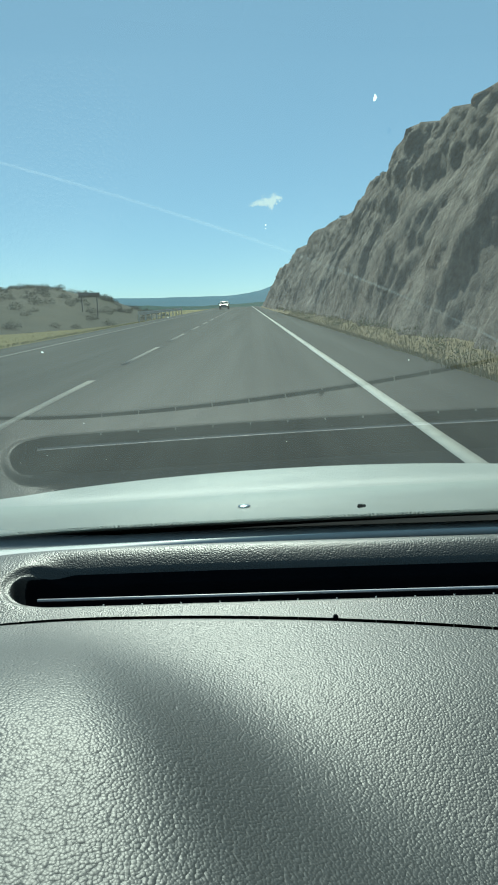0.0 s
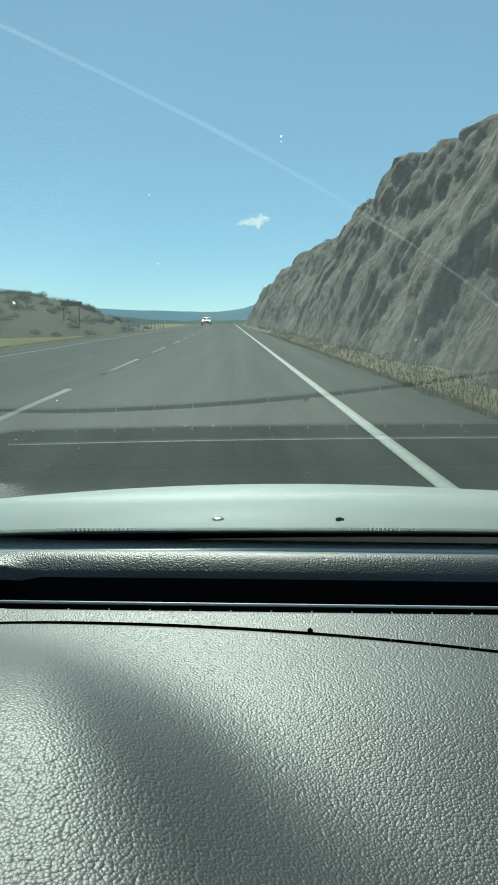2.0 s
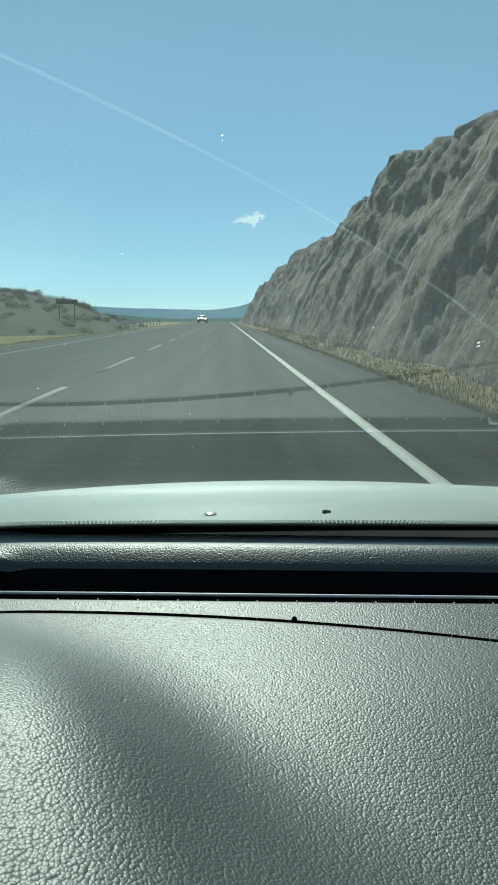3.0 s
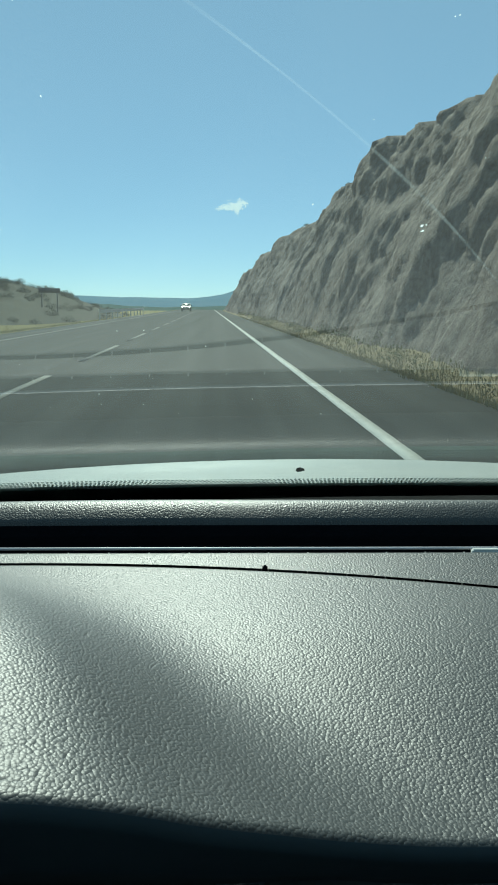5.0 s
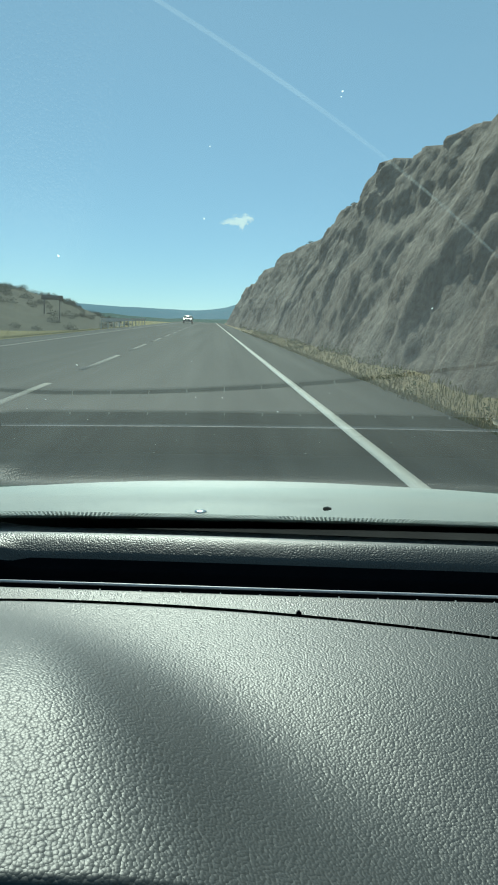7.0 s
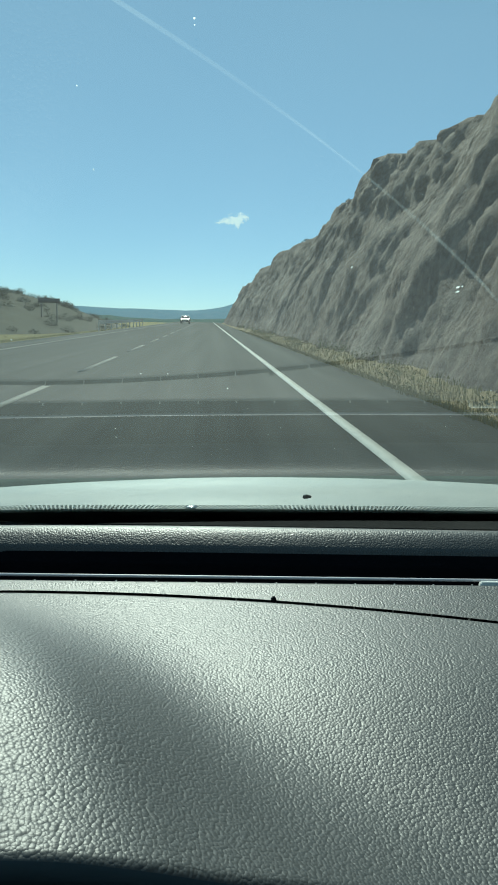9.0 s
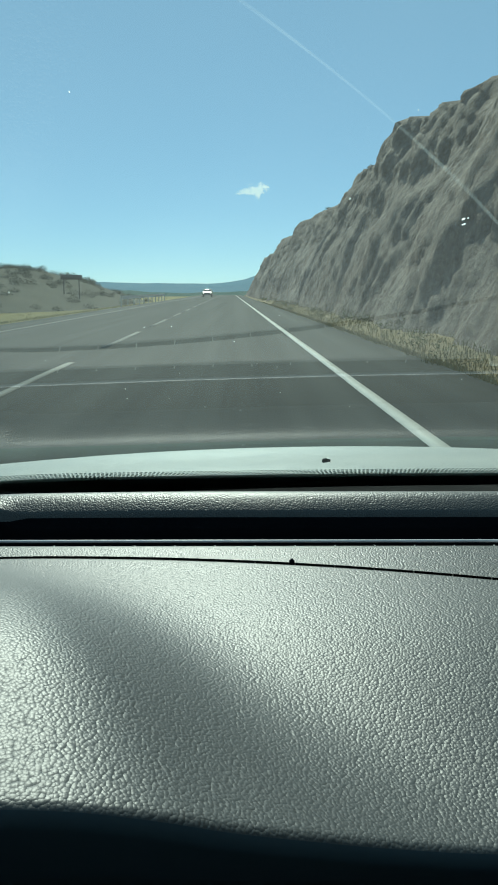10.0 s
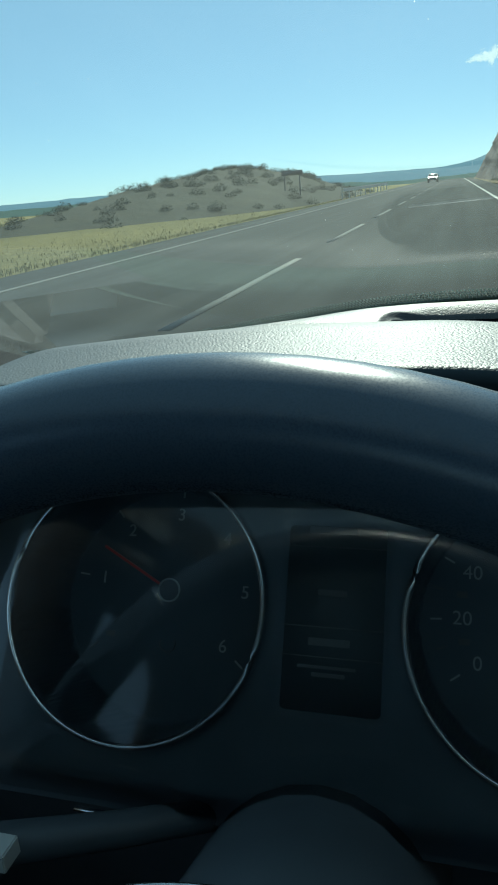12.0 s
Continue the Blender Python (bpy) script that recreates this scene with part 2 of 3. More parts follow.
    if m:
        bm.transform(m)
    return bm


def grid_mesh(name, us, vs, place, material, smooth=True):
    """A sheet: place(u, v) gives the point for each pair."""
    verts = [place(u, v) for u in us for v in vs]
    k = len(vs)
    faces = [(i * k + j, (i + 1) * k + j, (i + 1) * k + j + 1, i * k + j + 1) for i in range(len(us) - 1) for j in range(k - 1)]
    return mesh_of(name, verts, faces, material, smooth)


def slab_mesh(name, us, vs, place, thick, material):
    """A closed sheet of that thickness (downwards in z)."""
    nu, k = len(us), len(vs)
    top = [Vector(place(u, v)) for u in us for v in vs]
    verts = top + [p - Vector((0, 0, thick)) for p in top]
    off = nu * k
    faces = []
    for i in range(nu - 1):
        for j in range(k - 1):
            a, b, c, d = i * k + j, (i + 1) * k + j, (i + 1) * k + j + 1, i * k + j + 1
            faces += [(a, b, c, d), (off + d, off + c, off + b, off + a)]
    for i in range(nu - 1):
        for j in (0, k - 1):
            a, b = i * k + j, (i + 1) * k + j
            faces.append((a, off + a, off + b, b) if j == 0 else (b, off + b, off + a, a))
    for j in range(k - 1):
        for i in (0, nu - 1):
            a, b = i * k + j, i * k + j + 1
            faces.append((b, off + b, off + a, a) if i == 0 else (a, off + a, off + b, b))
    return mesh_of(name, verts, faces, material, True)


def tube_mesh(name, points, radius, material, sides=10, closed=False):
    """A round bar along points."""
    verts, faces, n = [], [], len(points)
    pts = [Vector(p) for p in points]
    for i, p in enumerate(pts):
        a, b = pts[(i - 1) % n if closed else max(i - 1, 0)], pts[(i + 1) % n if closed else min(i + 1, n - 1)]
        t = (b - a).normalized()
        s = t.cross(Vector((0, 0, 1)) if abs(t.z) < 0.95 else Vector((1, 0, 0))).normalized()
        w = s.cross(t)
        r = radius(i / max(1, n - 1)) if callable(radius) else radius
        for j in range(sides):
            q = 2 * math.pi * j / sides
            verts.append(p + r * (math.cos(q) * s + math.sin(q) * w))
    for i in range(n if closed else n - 1):
        for j in range(sides):
            a, b = i * sides + j, i * sides + (j + 1) % sides
            c, d = ((i + 1) % n) * sides + (j + 1) % sides, ((i + 1) % n) * sides + j
            faces.append((a, b, c, d))
    if not closed:
        faces += [tuple(range(sides))[::-1], tuple((n - 1) * sides + j for j in range(sides))]
    return mesh_of(name, verts, faces, material, True)


def thing(name, label, category, at=(0, 0, 0), group="", kind=""):
    ob = new(name)
    ob.location = at
    return tagged(ob, label, category, group, kind)


def smooth01(x):
    x = min(1.0, max(0.0, x))
    return x * x * (3 - 2 * x)


def lerp_table(x, table):
    for (a, fa), (b, fb) in zip(table, table[1:]):
        if x <= b:
            return fa + (fb - fa) * smooth01((x - a) / (b - a)) if x > a else fa
    return table[-1][1]


def frange(a, b, n):
    return [a + (b - a) * i / (n - 1) for i in range(n)]


# ---- the landscape ----
EDGE_R, CENTRE, EDGE_L = 1.52, -2.55, -6.3      # the painted lines, metres to the right of the car's zero
SHOULDER_R, SHOULDER_L = 3.25, -7.6


def rise(y):
    """The road climbs gently to a crest and drops out of sight behind it."""
    if y <= 0:
        return 0.0
    if y < 190:
        return 0.0115 * y
    if y < 290:
        return 2.185 + 0.0115 * (y - 190) * (1 - (y - 190) / 100)
    return max(-1.0, 2.185 - 0.0115 * (y - 290) - 0.00004 * (y - 290) ** 2)


def along(x, y, z):
    """Road coordinates to the world: the road runs a little to the left of the car's nose, and uphill."""
    return x - 0.0115 * y, y, z + rise(y)


def lay(ob):
    """Lays a mesh made in road coordinates along the road."""
    for v in ob.data.vertices:
        v.co = along(*v.co)
    ob.data.update()
    return ob


def ground_height(x, y):
    n = noise.noise((x * 0.05, y * 0.02, 3.0))
    if x > SHOULDER_R:
        d = x - SHOULDER_R
        return -0.06 - 0.28 * math.exp(-((d - 0.8) / 0.5) ** 2) + 0.18 * smooth01(d / 3) + 0.03 * n
    if x < SHOULDER_L:
        d = SHOULDER_L - x
        return -0.06 - 0.35 * smooth01(d / 4) - 0.9 * smooth01((d - 6) / 40) + 0.25 * n * smooth01(d / 6)
    return -0.06


xs = [-4500, -2500, -1200, -600, -300, -160, -100, -70, -50] + frange(-40, 12, 70) + [20, 40, 100, 300, 900, 2500, 4500]
ys = [-300, -100, -40] + frange(-15, 60, 60) + frange(64, 320, 70) + [350, 400, 500, 700, 1000, 1600, 2600, 4800]
tagged(lay(new("ground", grid_mesh("ground", xs, ys, lambda x, y: (x, y, ground_height(x, y) - (0.3 if 3.3 < x < 5.2 else 0.0)), M["ground"]))),
       "dry yellow-green grassland beside the road", "ground", kind="structure")
road = tagged(lay(new("road", slab_mesh("road", frange(SHOULDER_L, SHOULDER_R, 14), [-40] + frange(-10, 190, 60) + frange(195, 300, 22) + [340, 400, 500],
              lambda x, y: (x, y, 0.0), 0.35, M["asphalt"]))), "grey worn asphalt two-lane road with painted lines", "road", kind="structure")


def strip_mesh(name, x, width, y0, y1, z=0.005, material="line"):
    k = max(2, int((y1 - y0) / 1.5))
    return slab_mesh(name, [x - width / 2, x + width / 2], frange(y0, y1, k), lambda u, v: (u + 0.006 * noise.noise((u * 3, v * 0.8, 0)), v, z), 0.004, M[material])


lay(part("edge_line", strip_mesh("edge_line", EDGE_R, 0.15, -10, 480), None, road, "solid white painted edge line"))
lay(part("edge_line", strip_mesh("edge_line", EDGE_L, 0.13, -10, 480, material="worn_line"), None, road, "solid white painted edge line"))
for i in range(26):
    lay(part("centre_dash", strip_mesh("centre_dash", CENTRE, 0.12, -3.5 + i * 9.0, 2.5 + i * 9.0, material="worn_line"), None, road, "worn white centre line dash" if i == 0 else ""))


def soil_material():
    n = Nodes("bare_earth", (0.3, 0.22, 0.13), 0.95, spec=0.1)
    a, b = n.noise(0.5, 6.0, 0.65), n.noise(9.0, 6.0, 0.7)
    c = n.ramp(a, [(0.34, (0.13, 0.105, 0.05)), (0.52, (0.23, 0.175, 0.095)), (0.7, (0.34, 0.25, 0.145))])
    n.color(n.mix(0.35, c, n.ramp(b, [(0.35, (0.12, 0.09, 0.05)), (0.68, (0.45, 0.35, 0.22))])))
    n.bump(b, 0.9, 0.05)
    return n.mat


tagged(lay(new("verge", grid_mesh("verge", frange(SHOULDER_R + 0.02, 5.3, 14), frange(-8, 60, 120) + frange(62, 290, 80),
       lambda x, y: (x, y, ground_height(x, y) + 0.012 + 0.05 * max(0, noise.noise((x * 1.3, y * 0.7, 4))) - 0.02 * smooth01((3.45 - x) / 0.2)), soil_material()))),
       "bare tan earth verge between road and rock", "verge", kind="structure")


# the cutting: a steep blasted face beside the road
def cut_profile(y):
    """Height of the crest and how far it stands back, along the road."""
    h = 9.0 + 1.3 * noise.noise((y * 0.035, 1.7, 0)) + 0.8 * noise.noise((y * 0.11, 4.7, 0)) + 0.35 * noise.noise((y * 0.4, 9.1, 0))
    h *= smooth01((290 - y) / 150) ** 0.7 if y > 140 else 1.0
    return max(0.1, h)


def cut_point(y, s):
    h = cut_profile(y)
    if s <= 1:                                                   # the face
        x = 4.7 + 3.9 * s ** 1.15 + 0.25 * math.sin(y * 0.03)
        z = -0.15 + h * s
        amp = 0.45 + 0.55 * s
        rib = noise.noise((y * 0.20 + z * 0.05, 0.0, z * 0.05)) * 1.05
        rib += abs(noise.noise((y * 0.62 + z * 0.12, 5.0, z * 0.15))) * -0.42
        rib += noise.noise((y * 1.3 + z * 0.2, 8.0, z * 1.0)) * 0.30 + noise.noise((y * 3.7, 2.0, z * 3.2)) * 0.16
        ledge = 0.30 * math.sin(z * 1.5 + 2.5 * noise.noise((y * 0.1, z * 0.2, 1)))
        return (x + (rib + 0.4 * ledge) * amp, y + 0.2 * rib, z)
    d = s - 1                                                     # the slope above it
    return (8.6 + 0.25 * math.sin(y * 0.03) + 34 * d, y, -0.15 + h + 5.0 * d * smooth01((290 - y) / 150) + 0.35 * noise.noise((y * 0.5, d * 9, 2)) - 6 * d * d)


cut_ys = frange(-8, 60, 230) + frange(60.6, 292, 300)
tagged(lay(new("rock_cutting", grid_mesh("rock_cutting", cut_ys, frange(0, 1, 44) + [1.03, 1.08, 1.15, 1.3, 1.6, 2.0], cut_point, M["rock"]))),
       "steep blasted grey-brown rock cutting along the road", "rock face", kind="structure")


def mound_point(a, r):
    """The low scrubby hill on the other side."""
    x = -26.5 + 18 * r * math.cos(a)
    y = 92 + 58 * r * math.sin(a)
    k = (1 - smooth01(r)) ** 0.8
    return (x, y, -0.9 + 4.4 * k * (1 + 0.22 * noise.noise((x * 0.09, y * 0.05, 0))) + 0.5 * k * noise.noise((x * 0.5, y * 0.3, 2)))


tagged(lay(new("scrub_hill", grid_mesh("scrub_hill", frange(0, 2 * math.pi, 100), frange(0, 1, 40), mound_point, M["scrub"]))),
       "low scrub-covered hill beside the road", "hill", kind="structure")


def ridge(name, y, x0, x1, height, material, label):
    tops = frange(x0, x1, 160)
    tagged(new(name, grid_mesh(name, tops, [0, 0.5, 1.0, 1.4], lambda x, v: (x, y + 260 * v, -20 + (height(x) + 20) * (1 - (1 - v) ** 2 if v <= 1 else 1 - 0.6 * (v - 1))), material)),
           label, "hills", kind="structure")


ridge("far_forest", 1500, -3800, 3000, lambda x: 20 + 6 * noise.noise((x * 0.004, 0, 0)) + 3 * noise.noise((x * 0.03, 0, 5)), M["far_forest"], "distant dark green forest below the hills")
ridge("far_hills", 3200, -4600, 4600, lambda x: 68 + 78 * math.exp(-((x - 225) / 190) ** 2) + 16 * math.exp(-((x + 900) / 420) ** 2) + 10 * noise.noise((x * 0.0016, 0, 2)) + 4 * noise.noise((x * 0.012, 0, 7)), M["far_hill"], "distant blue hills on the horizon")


def cloud_mesh():
    """Ragged vapour: many small puffs, thick in the lobes and thin at the rim."""
    rnd = random.Random(5)
    vs, fs = [], []
    lobes = ((32, 10, 13, 14, 230), (6, 2, 20, 13, 340), (18, -12, 11, 10, 130), (-26, -2, 17, 9, 150), (48, 14, 10, 7, 40), (-46, -8, 11, 7, 40))
    for cx, cz, sx, sz, count in lobes:
        for i in range(count):
            p = Vector((cx + rnd.gauss(0, sx * 0.6), rnd.uniform(-12, 12), cz + rnd.gauss(0, sz * 0.6)))
            p += Vector((7, 0, 5)) * noise.noise(p * 0.05)
            r, k = rnd.uniform(0.7, 2.0), len(vs)
            vs += [p + Vector(d) * r for d in ((1.7, 0, 0.3), (-1.7, 0, -0.2), (0, 1, 0), (0, -1, 0), (0.3, 0, 0.9), (-0.2, 0, -0.9))]
            fs += [(k + a, k + b, k + c) for a in (0, 1) for b in (2, 3) for c in (4, 5)]
    return mesh_of("cloud", vs, fs, M["cloud"])


cloud = part("cloud", cloud_mesh(), None, None)
cloud.location = (52, 2800, 387)
tagged(cloud, "small white fair-weather cloud", "cloud", kind="structure")


def leaf_cloud(rnd, centres, leaves, spread, size):
    """Many small leaves round each centre, as lists for one mesh."""
    vs, fs = [], []
    for c, scale in centres:
        for i in range(leaves):
            d = Vector((rnd.gauss(0, 1), rnd.gauss(0, 1), abs(rnd.gauss(0, 0.8))))
            d = d.normalized() * rnd.random() ** 0.4
            p = Vector(c) + Vector((d.x, d.y, d.z * 0.9)) * spread * scale
            a, b = Vector((rnd.gauss(0, 1), rnd.gauss(0, 1), rnd.gauss(0, 1))).normalized(), Vector((rnd.gauss(0, 1), rnd.gauss(0, 1), rnd.gauss(0, 1))).normalized()
            k, g = len(vs), size * scale * rnd.uniform(0.6, 1.4)
            vs += [p - a * g, p + b * g, p + a * g]
            fs.append((k, k + 1, k + 2))
    return vs, fs


def blades(rnd, count, where, tall):
    """Grass: thin bent blades."""
    vs, fs = [], []
    for i in range(count):
        x, y, z = where(rnd)
        h, q = tall * rnd.uniform(0.5, 1.3), rnd.uniform(0, 2 * math.pi)
        w, lean = 0.009 * rnd.uniform(0.7, 1.6), rnd.uniform(0.1, 0.5) * h
        ux, uy = math.cos(q), math.sin(q)
        k = len(vs)
        vs += [(x - uy * w, y + ux * w, z - 0.05), (x + uy * w, y - ux * w, z - 0.05), (x + uy * w * 0.6 + ux * lean * 0.4, y - ux * w * 0.6 + uy * lean * 0.4, z + h * 0.6), (x + ux * lean, y + uy * lean, z + h)]
        fs += [(k, k + 1, k + 2), (k, k + 2, k + 3)]
    return vs, fs


def verge_right(rnd):
    x, y = SHOULDER_R - 0.05 + abs(rnd.gauss(0, 0.9)), 3 + 75 * rnd.random() ** 1.7
    x += 0.25 * noise.noise((y * 0.9, 3, 0))
    return x, y, ground_height(x, y)


def verge_left(rnd):
    x, y = SHOULDER_L - 0.2 - abs(rnd.gauss(0, 5.0)), 6 + 70 * rnd.random() ** 1.5
    return x, y, ground_height(x, y)


rnd = random.Random(21)
tagged(lay(new("verge_grass", mesh_of("verge_grass", *blades(rnd, 22000, verge_right, 0.13), M["grass"]))), "dry yellow-green grass along the rock face", "grass", kind="stuff")
tagged(lay(new("verge_grass", mesh_of("verge_grass", *blades(rnd, 6000, verge_left, 0.10), M["grass"]))), "dry yellow grass beside the road", "grass", kind="stuff")
spots = []
for i in range(420):
    a, r = rnd.uniform(0, 2 * math.pi), rnd.uniform(0.0, 0.9)
    spots.append((mound_point(a, r), rnd.uniform(0.5, 1.4)))
tagged(lay(new("hill_shrubs", mesh_of("hill_shrubs", *leaf_cloud(rnd, spots, 300, 0.6, 0.05), M["leaf"]))), "dark green shrubs scattered on the hill", "shrubs", kind="stuff")
spots = [(cut_point(y, 1.0 + rnd.uniform(0, 0.05)), rnd.uniform(0.35, 1.0)) for y in frange(8, 200, 70)]
tagged(lay(new("crest_shrubs", mesh_of("crest_shrubs", *leaf_cloud(rnd, spots, 170, 0.32, 0.05), M["leaf"]))), "low shrubs along the crest of the rock face", "shrubs", kind="stuff")
spots = []
for i in range(90):
    y = 7 + 110 * rnd.random() ** 1.4
    x = 4.6 + rnd.gauss(0, 0.35)
    spots.append(((x, y, ground_height(x, y) + 0.02), rnd.uniform(0.35, 1.0)))
tagged(lay(new("verge_shrubs", mesh_of("verge_shrubs", *leaf_cloud(rnd, spots, 260, 0.5, 0.03), M["green"]))), "yellow-green tufts at the foot of the rock", "shrubs", kind="stuff")
vs, fs = [], []
for i in range(60):
    y = 3 + 80 * rnd.random() ** 1.6
    x = 4.95 - abs(rnd.gauss(0, 0.16))
    bm = bmesh.new()
    bmesh.ops.create_icosphere(bm, subdivisions=1, radius=0.5)
    g, off = rnd.uniform(0.05, 0.15) * (1.2 if x > 4.2 else 0.6), len(vs)
    for v in bm.verts:
        p = v.co * (1 + 0.5 * noise.noise(v.co * 3 + Vector((i * 7, 0, 0)))) * g
        vs.append((x + p.x * 1.2, y + p.y * 1.3, ground_height(x, y) + 0.2 * g + p.z * 0.8))
    fs += [tuple(off + v.index for v in f.verts) for f in bm.faces]
    bm.free()
tagged(lay(new("fallen_rocks", mesh_of("fallen_rocks", vs, fs, M["rock"]))), "fallen grey stones at the foot of the rock face", "stones", kind="stuff")

rail = thing("guard_rail", "galvanised steel guard rail on posts beside the road", "guard rail", along(-8.6, 60, -0.08))
rail.rotation_euler = (math.atan(0.0115), 0, math.atan(0.0115))
part("beam", grid_mesh("beam", frange(0, 40, 30), frange(0, 1, 9), lambda y, v: (0.03 * math.sin(v * 4 * math.pi), y, 0.50 + 0.31 * v), M["steel"]), None, rail, "grey corrugated steel beam")
for i in range(11):
    part("post", box_bm(-0.14, -0.04, 4 * i - 0.03, 4 * i + 0.03, -0.3, 0.80, 0.005), M["steel"], rail, smooth=False)


board = thing("roadside_sign", "dark board on two posts beside the road", "sign", along(-15.5, 74, -0.6))
part("panel", box_bm(-1.05, 1.05, -0.03, 0.03, 2.75, 3.2, 0.01), M["dark_paint"], board, "dark flat panel seen from behind")
for x in (-0.75, 0.75):
    part("post", box_bm(x - 0.05, x + 0.05, -0.05, 0.05, -0.6, 2.75, 0.008), M["dark_paint"], board, smooth=False)


def oncoming_car():
    """A dark family car on the other lane, headlights lit."""
    body = thing("oncoming_car", "dark hatchback with lit headlights on the far lane", "car", along(-4.15, 140, 0))
    prof = [(-2.1, 0.35), (-2.15, 0.62), (-2.0, 0.80), (-1.05, 0.98), (-0.35, 1.42), (0.9, 1.47), (1.75, 1.10), (2.05, 1.0), (2.1, 0.4)]
    bm = bmesh.new()
    rows = []
    for x, k in ((-0.86, 0.94), (-0.80, 1.0), (0.80, 1.0), (0.86, 0.94)):
        rows.append([bm.verts.new((x * (0.86 if z > 1.2 else 1.0), y, 0.2 + (z - 0.2) * k)) for y, z in prof])
    for ra, rb in zip(rows, rows[1:]):
        for i in range(len(prof)):
            j = (i + 1) % len(prof)
            bm.faces.new((ra[i], ra[j], rb[j], rb[i]))
    bm.faces.new(rows[0]), bm.faces.new(rows[-1][::-1])
    part("body", bm, M["dark_paint"], body, "dark painted body", False)
    part("windscreen", slab_mesh("windscreen", [-0.66, 0.66], frange(-0.98, -0.42, 4), lambda x, y: (x, y, 1.045 + (y + 0.98) * 0.63), 0.01, M["car_glass"]), None, body, "glossy dark windscreen")
    part("grille", box_bm(-0.45, 0.45, -2.18, -2.1, 0.45, 0.60, 0.01), M["black"], body)
    part("bumper", box_bm(-0.84, 0.84, -2.2, -2.05, 0.30, 0.44, 0.03), M["dark_paint"], body)
    part("number_plate", box_bm(-0.26, 0.26, -2.21, -2.195, 0.34, 0.45), M["grey"], body, "plain pale number plate")
    for side in (-1, 1):
        part("headlight", box_bm(side * 0.64 - 0.09, side * 0.64 + 0.09, -2.19, -2.05, 0.64, 0.73, 0.03), M["lamp"], body, "lit headlight")
        part("wing_mirror", box_bm(side * 0.98 - 0.10, side * 0.98 + 0.06, -0.75, -0.62, 0.98, 1.10, 0.02), M["dark_paint"], body)
        for y in (-1.3, 1.3):
            wb = bmesh.new()
            bmesh.ops.create_cone(wb, cap_ends=True, segments=24, radius1=0.32, radius2=0.32, depth=0.2, matrix=pose(side * 0.76, y, 0.32, 0, 90, 0))
            part("tyre", wb, M["rubber"], body)


oncoming_car()


# ---- the car ----
def glass_z(y):
    return 1.1148 - 0.36 * (y + 0.14)


def bonnet_z(x, y):
    mid = lerp_table(y, [(0.25, 0.935), (0.60, 0.905), (0.90, 0.869), (1.30, 0.793), (1.60, 0.70), (1.78, 0.55)])
    return mid - 0.056 * ((x - 0.2) / 0.85) ** 2 - 0.03 * smooth01((abs(x - 0.2) - 0.765) / 0.12)


car = thing("car", "white car seen from the driver's seat, standing on the road", "car", (0.2, 0, 0))
car_off = Matrix.Translation((-0.2, 0, 0))


def car_part(name, me, material=None, label="", parent=None):
    ob = part(name, me, material, parent or car, label)
    if parent is None:
        ob.matrix_parent_inverse = car_off
    return ob


car_part("bonnet", slab_mesh("bonnet", frange(-0.62, 1.02, 40), frange(0.38, 1.78, 50), lambda x, y: (x, y, bonnet_z(x, y)), 0.012, M["paint"]), None, "glossy white bonnet")
screen = car_part("windscreen", slab_mesh("windscreen", frange(-0.58, 0.98, 30), frange(-0.72, 0.366, 30),
                  lambda x, y: (x, y - 0.10 * ((x - 0.2) / 0.78) ** 2 * 0.3, glass_z(y) - 0.012 * ((x - 0.2) / 0.78) ** 2), 0.0045, M["glass"]), None, "dusty raked windscreen glass")
screen.visible_shadow = False
screen.data.materials.append(M["clear"])
for p in screen.data.polygons:                                   # the inner face mirrors the cabin, the outer is clear
    p.material_index = 0 if p.normal.z < -0.3 else 1
car_part("cowl", box_bm(-0.62, 1.02, 0.325, 0.40, 0.80, 0.872, 0.01), M["black"], "black plastic cowl below the windscreen")
car_part("firewall", box_bm(-0.62, 1.02, 0.34, 0.38, 0.25, 0.80), M["black"])
car_part("floor_pan", box_bm(-0.62, 1.02, -2.2, 1.6, 0.20, 0.26, 0.01), M["black"])
car_part("roof", slab_mesh("roof", frange(-0.61, 1.01, 20), frange(-2.08, -0.70, 16), lambda x, y: (x, y, 1.37 + 0.05 * (1 - ((y + 1.39) / 0.69) ** 2) - 0.02 * ((x - 0.2) / 0.65) ** 2), 0.03, M["trim"]), None, "pale roof lining")
for side in (-1, 1):
    x = 0.2 + side * 0.80
    car_part("door_panel", box_bm(x - 0.03, x + 0.03, -2.0, 0.30, 0.22, 0.92, 0.015), M["panel"], "grey door panel")
    car_part("pillar", tube_mesh("pillar", [(x, 0.16, 0.95), (x - side * 0.05, -0.25, 1.13), (x - side * 0.13, -0.72, 1.34)], 0.035, M["black"]), None, "dark windscreen pillar")
    car_part("wing", slab_mesh("wing", frange(x - 0.03, x + 0.09, 6), frange(0.30, 1.75, 20), lambda u, v: (u, v, bonnet_z(0.2 + side * 0.82, v) - 0.01), 0.4, M["paint"]), None, "white front wing")
    for y in (1.0, -1.65):
        bm = bmesh.new()
        bmesh.ops.create_cone(bm, cap_ends=True, segments=40, radius1=0.32, radius2=0.32, depth=0.2, matrix=pose(x, y, 0.32, 0, 90, 0))
        bmesh.ops.bevel(bm, geom=[e for e in bm.edges if e.calc_length() < 0.06], offset=0.03, segments=2, affect="EDGES")
        car_part("tyre", bm, M["rubber"], "black rubber tyre")
car_part("tailgate", box_bm(-0.57, 0.97, -2.1, -2.0, 0.22, 1.00, 0.02), M["panel"], "dark lining of the tailgate")
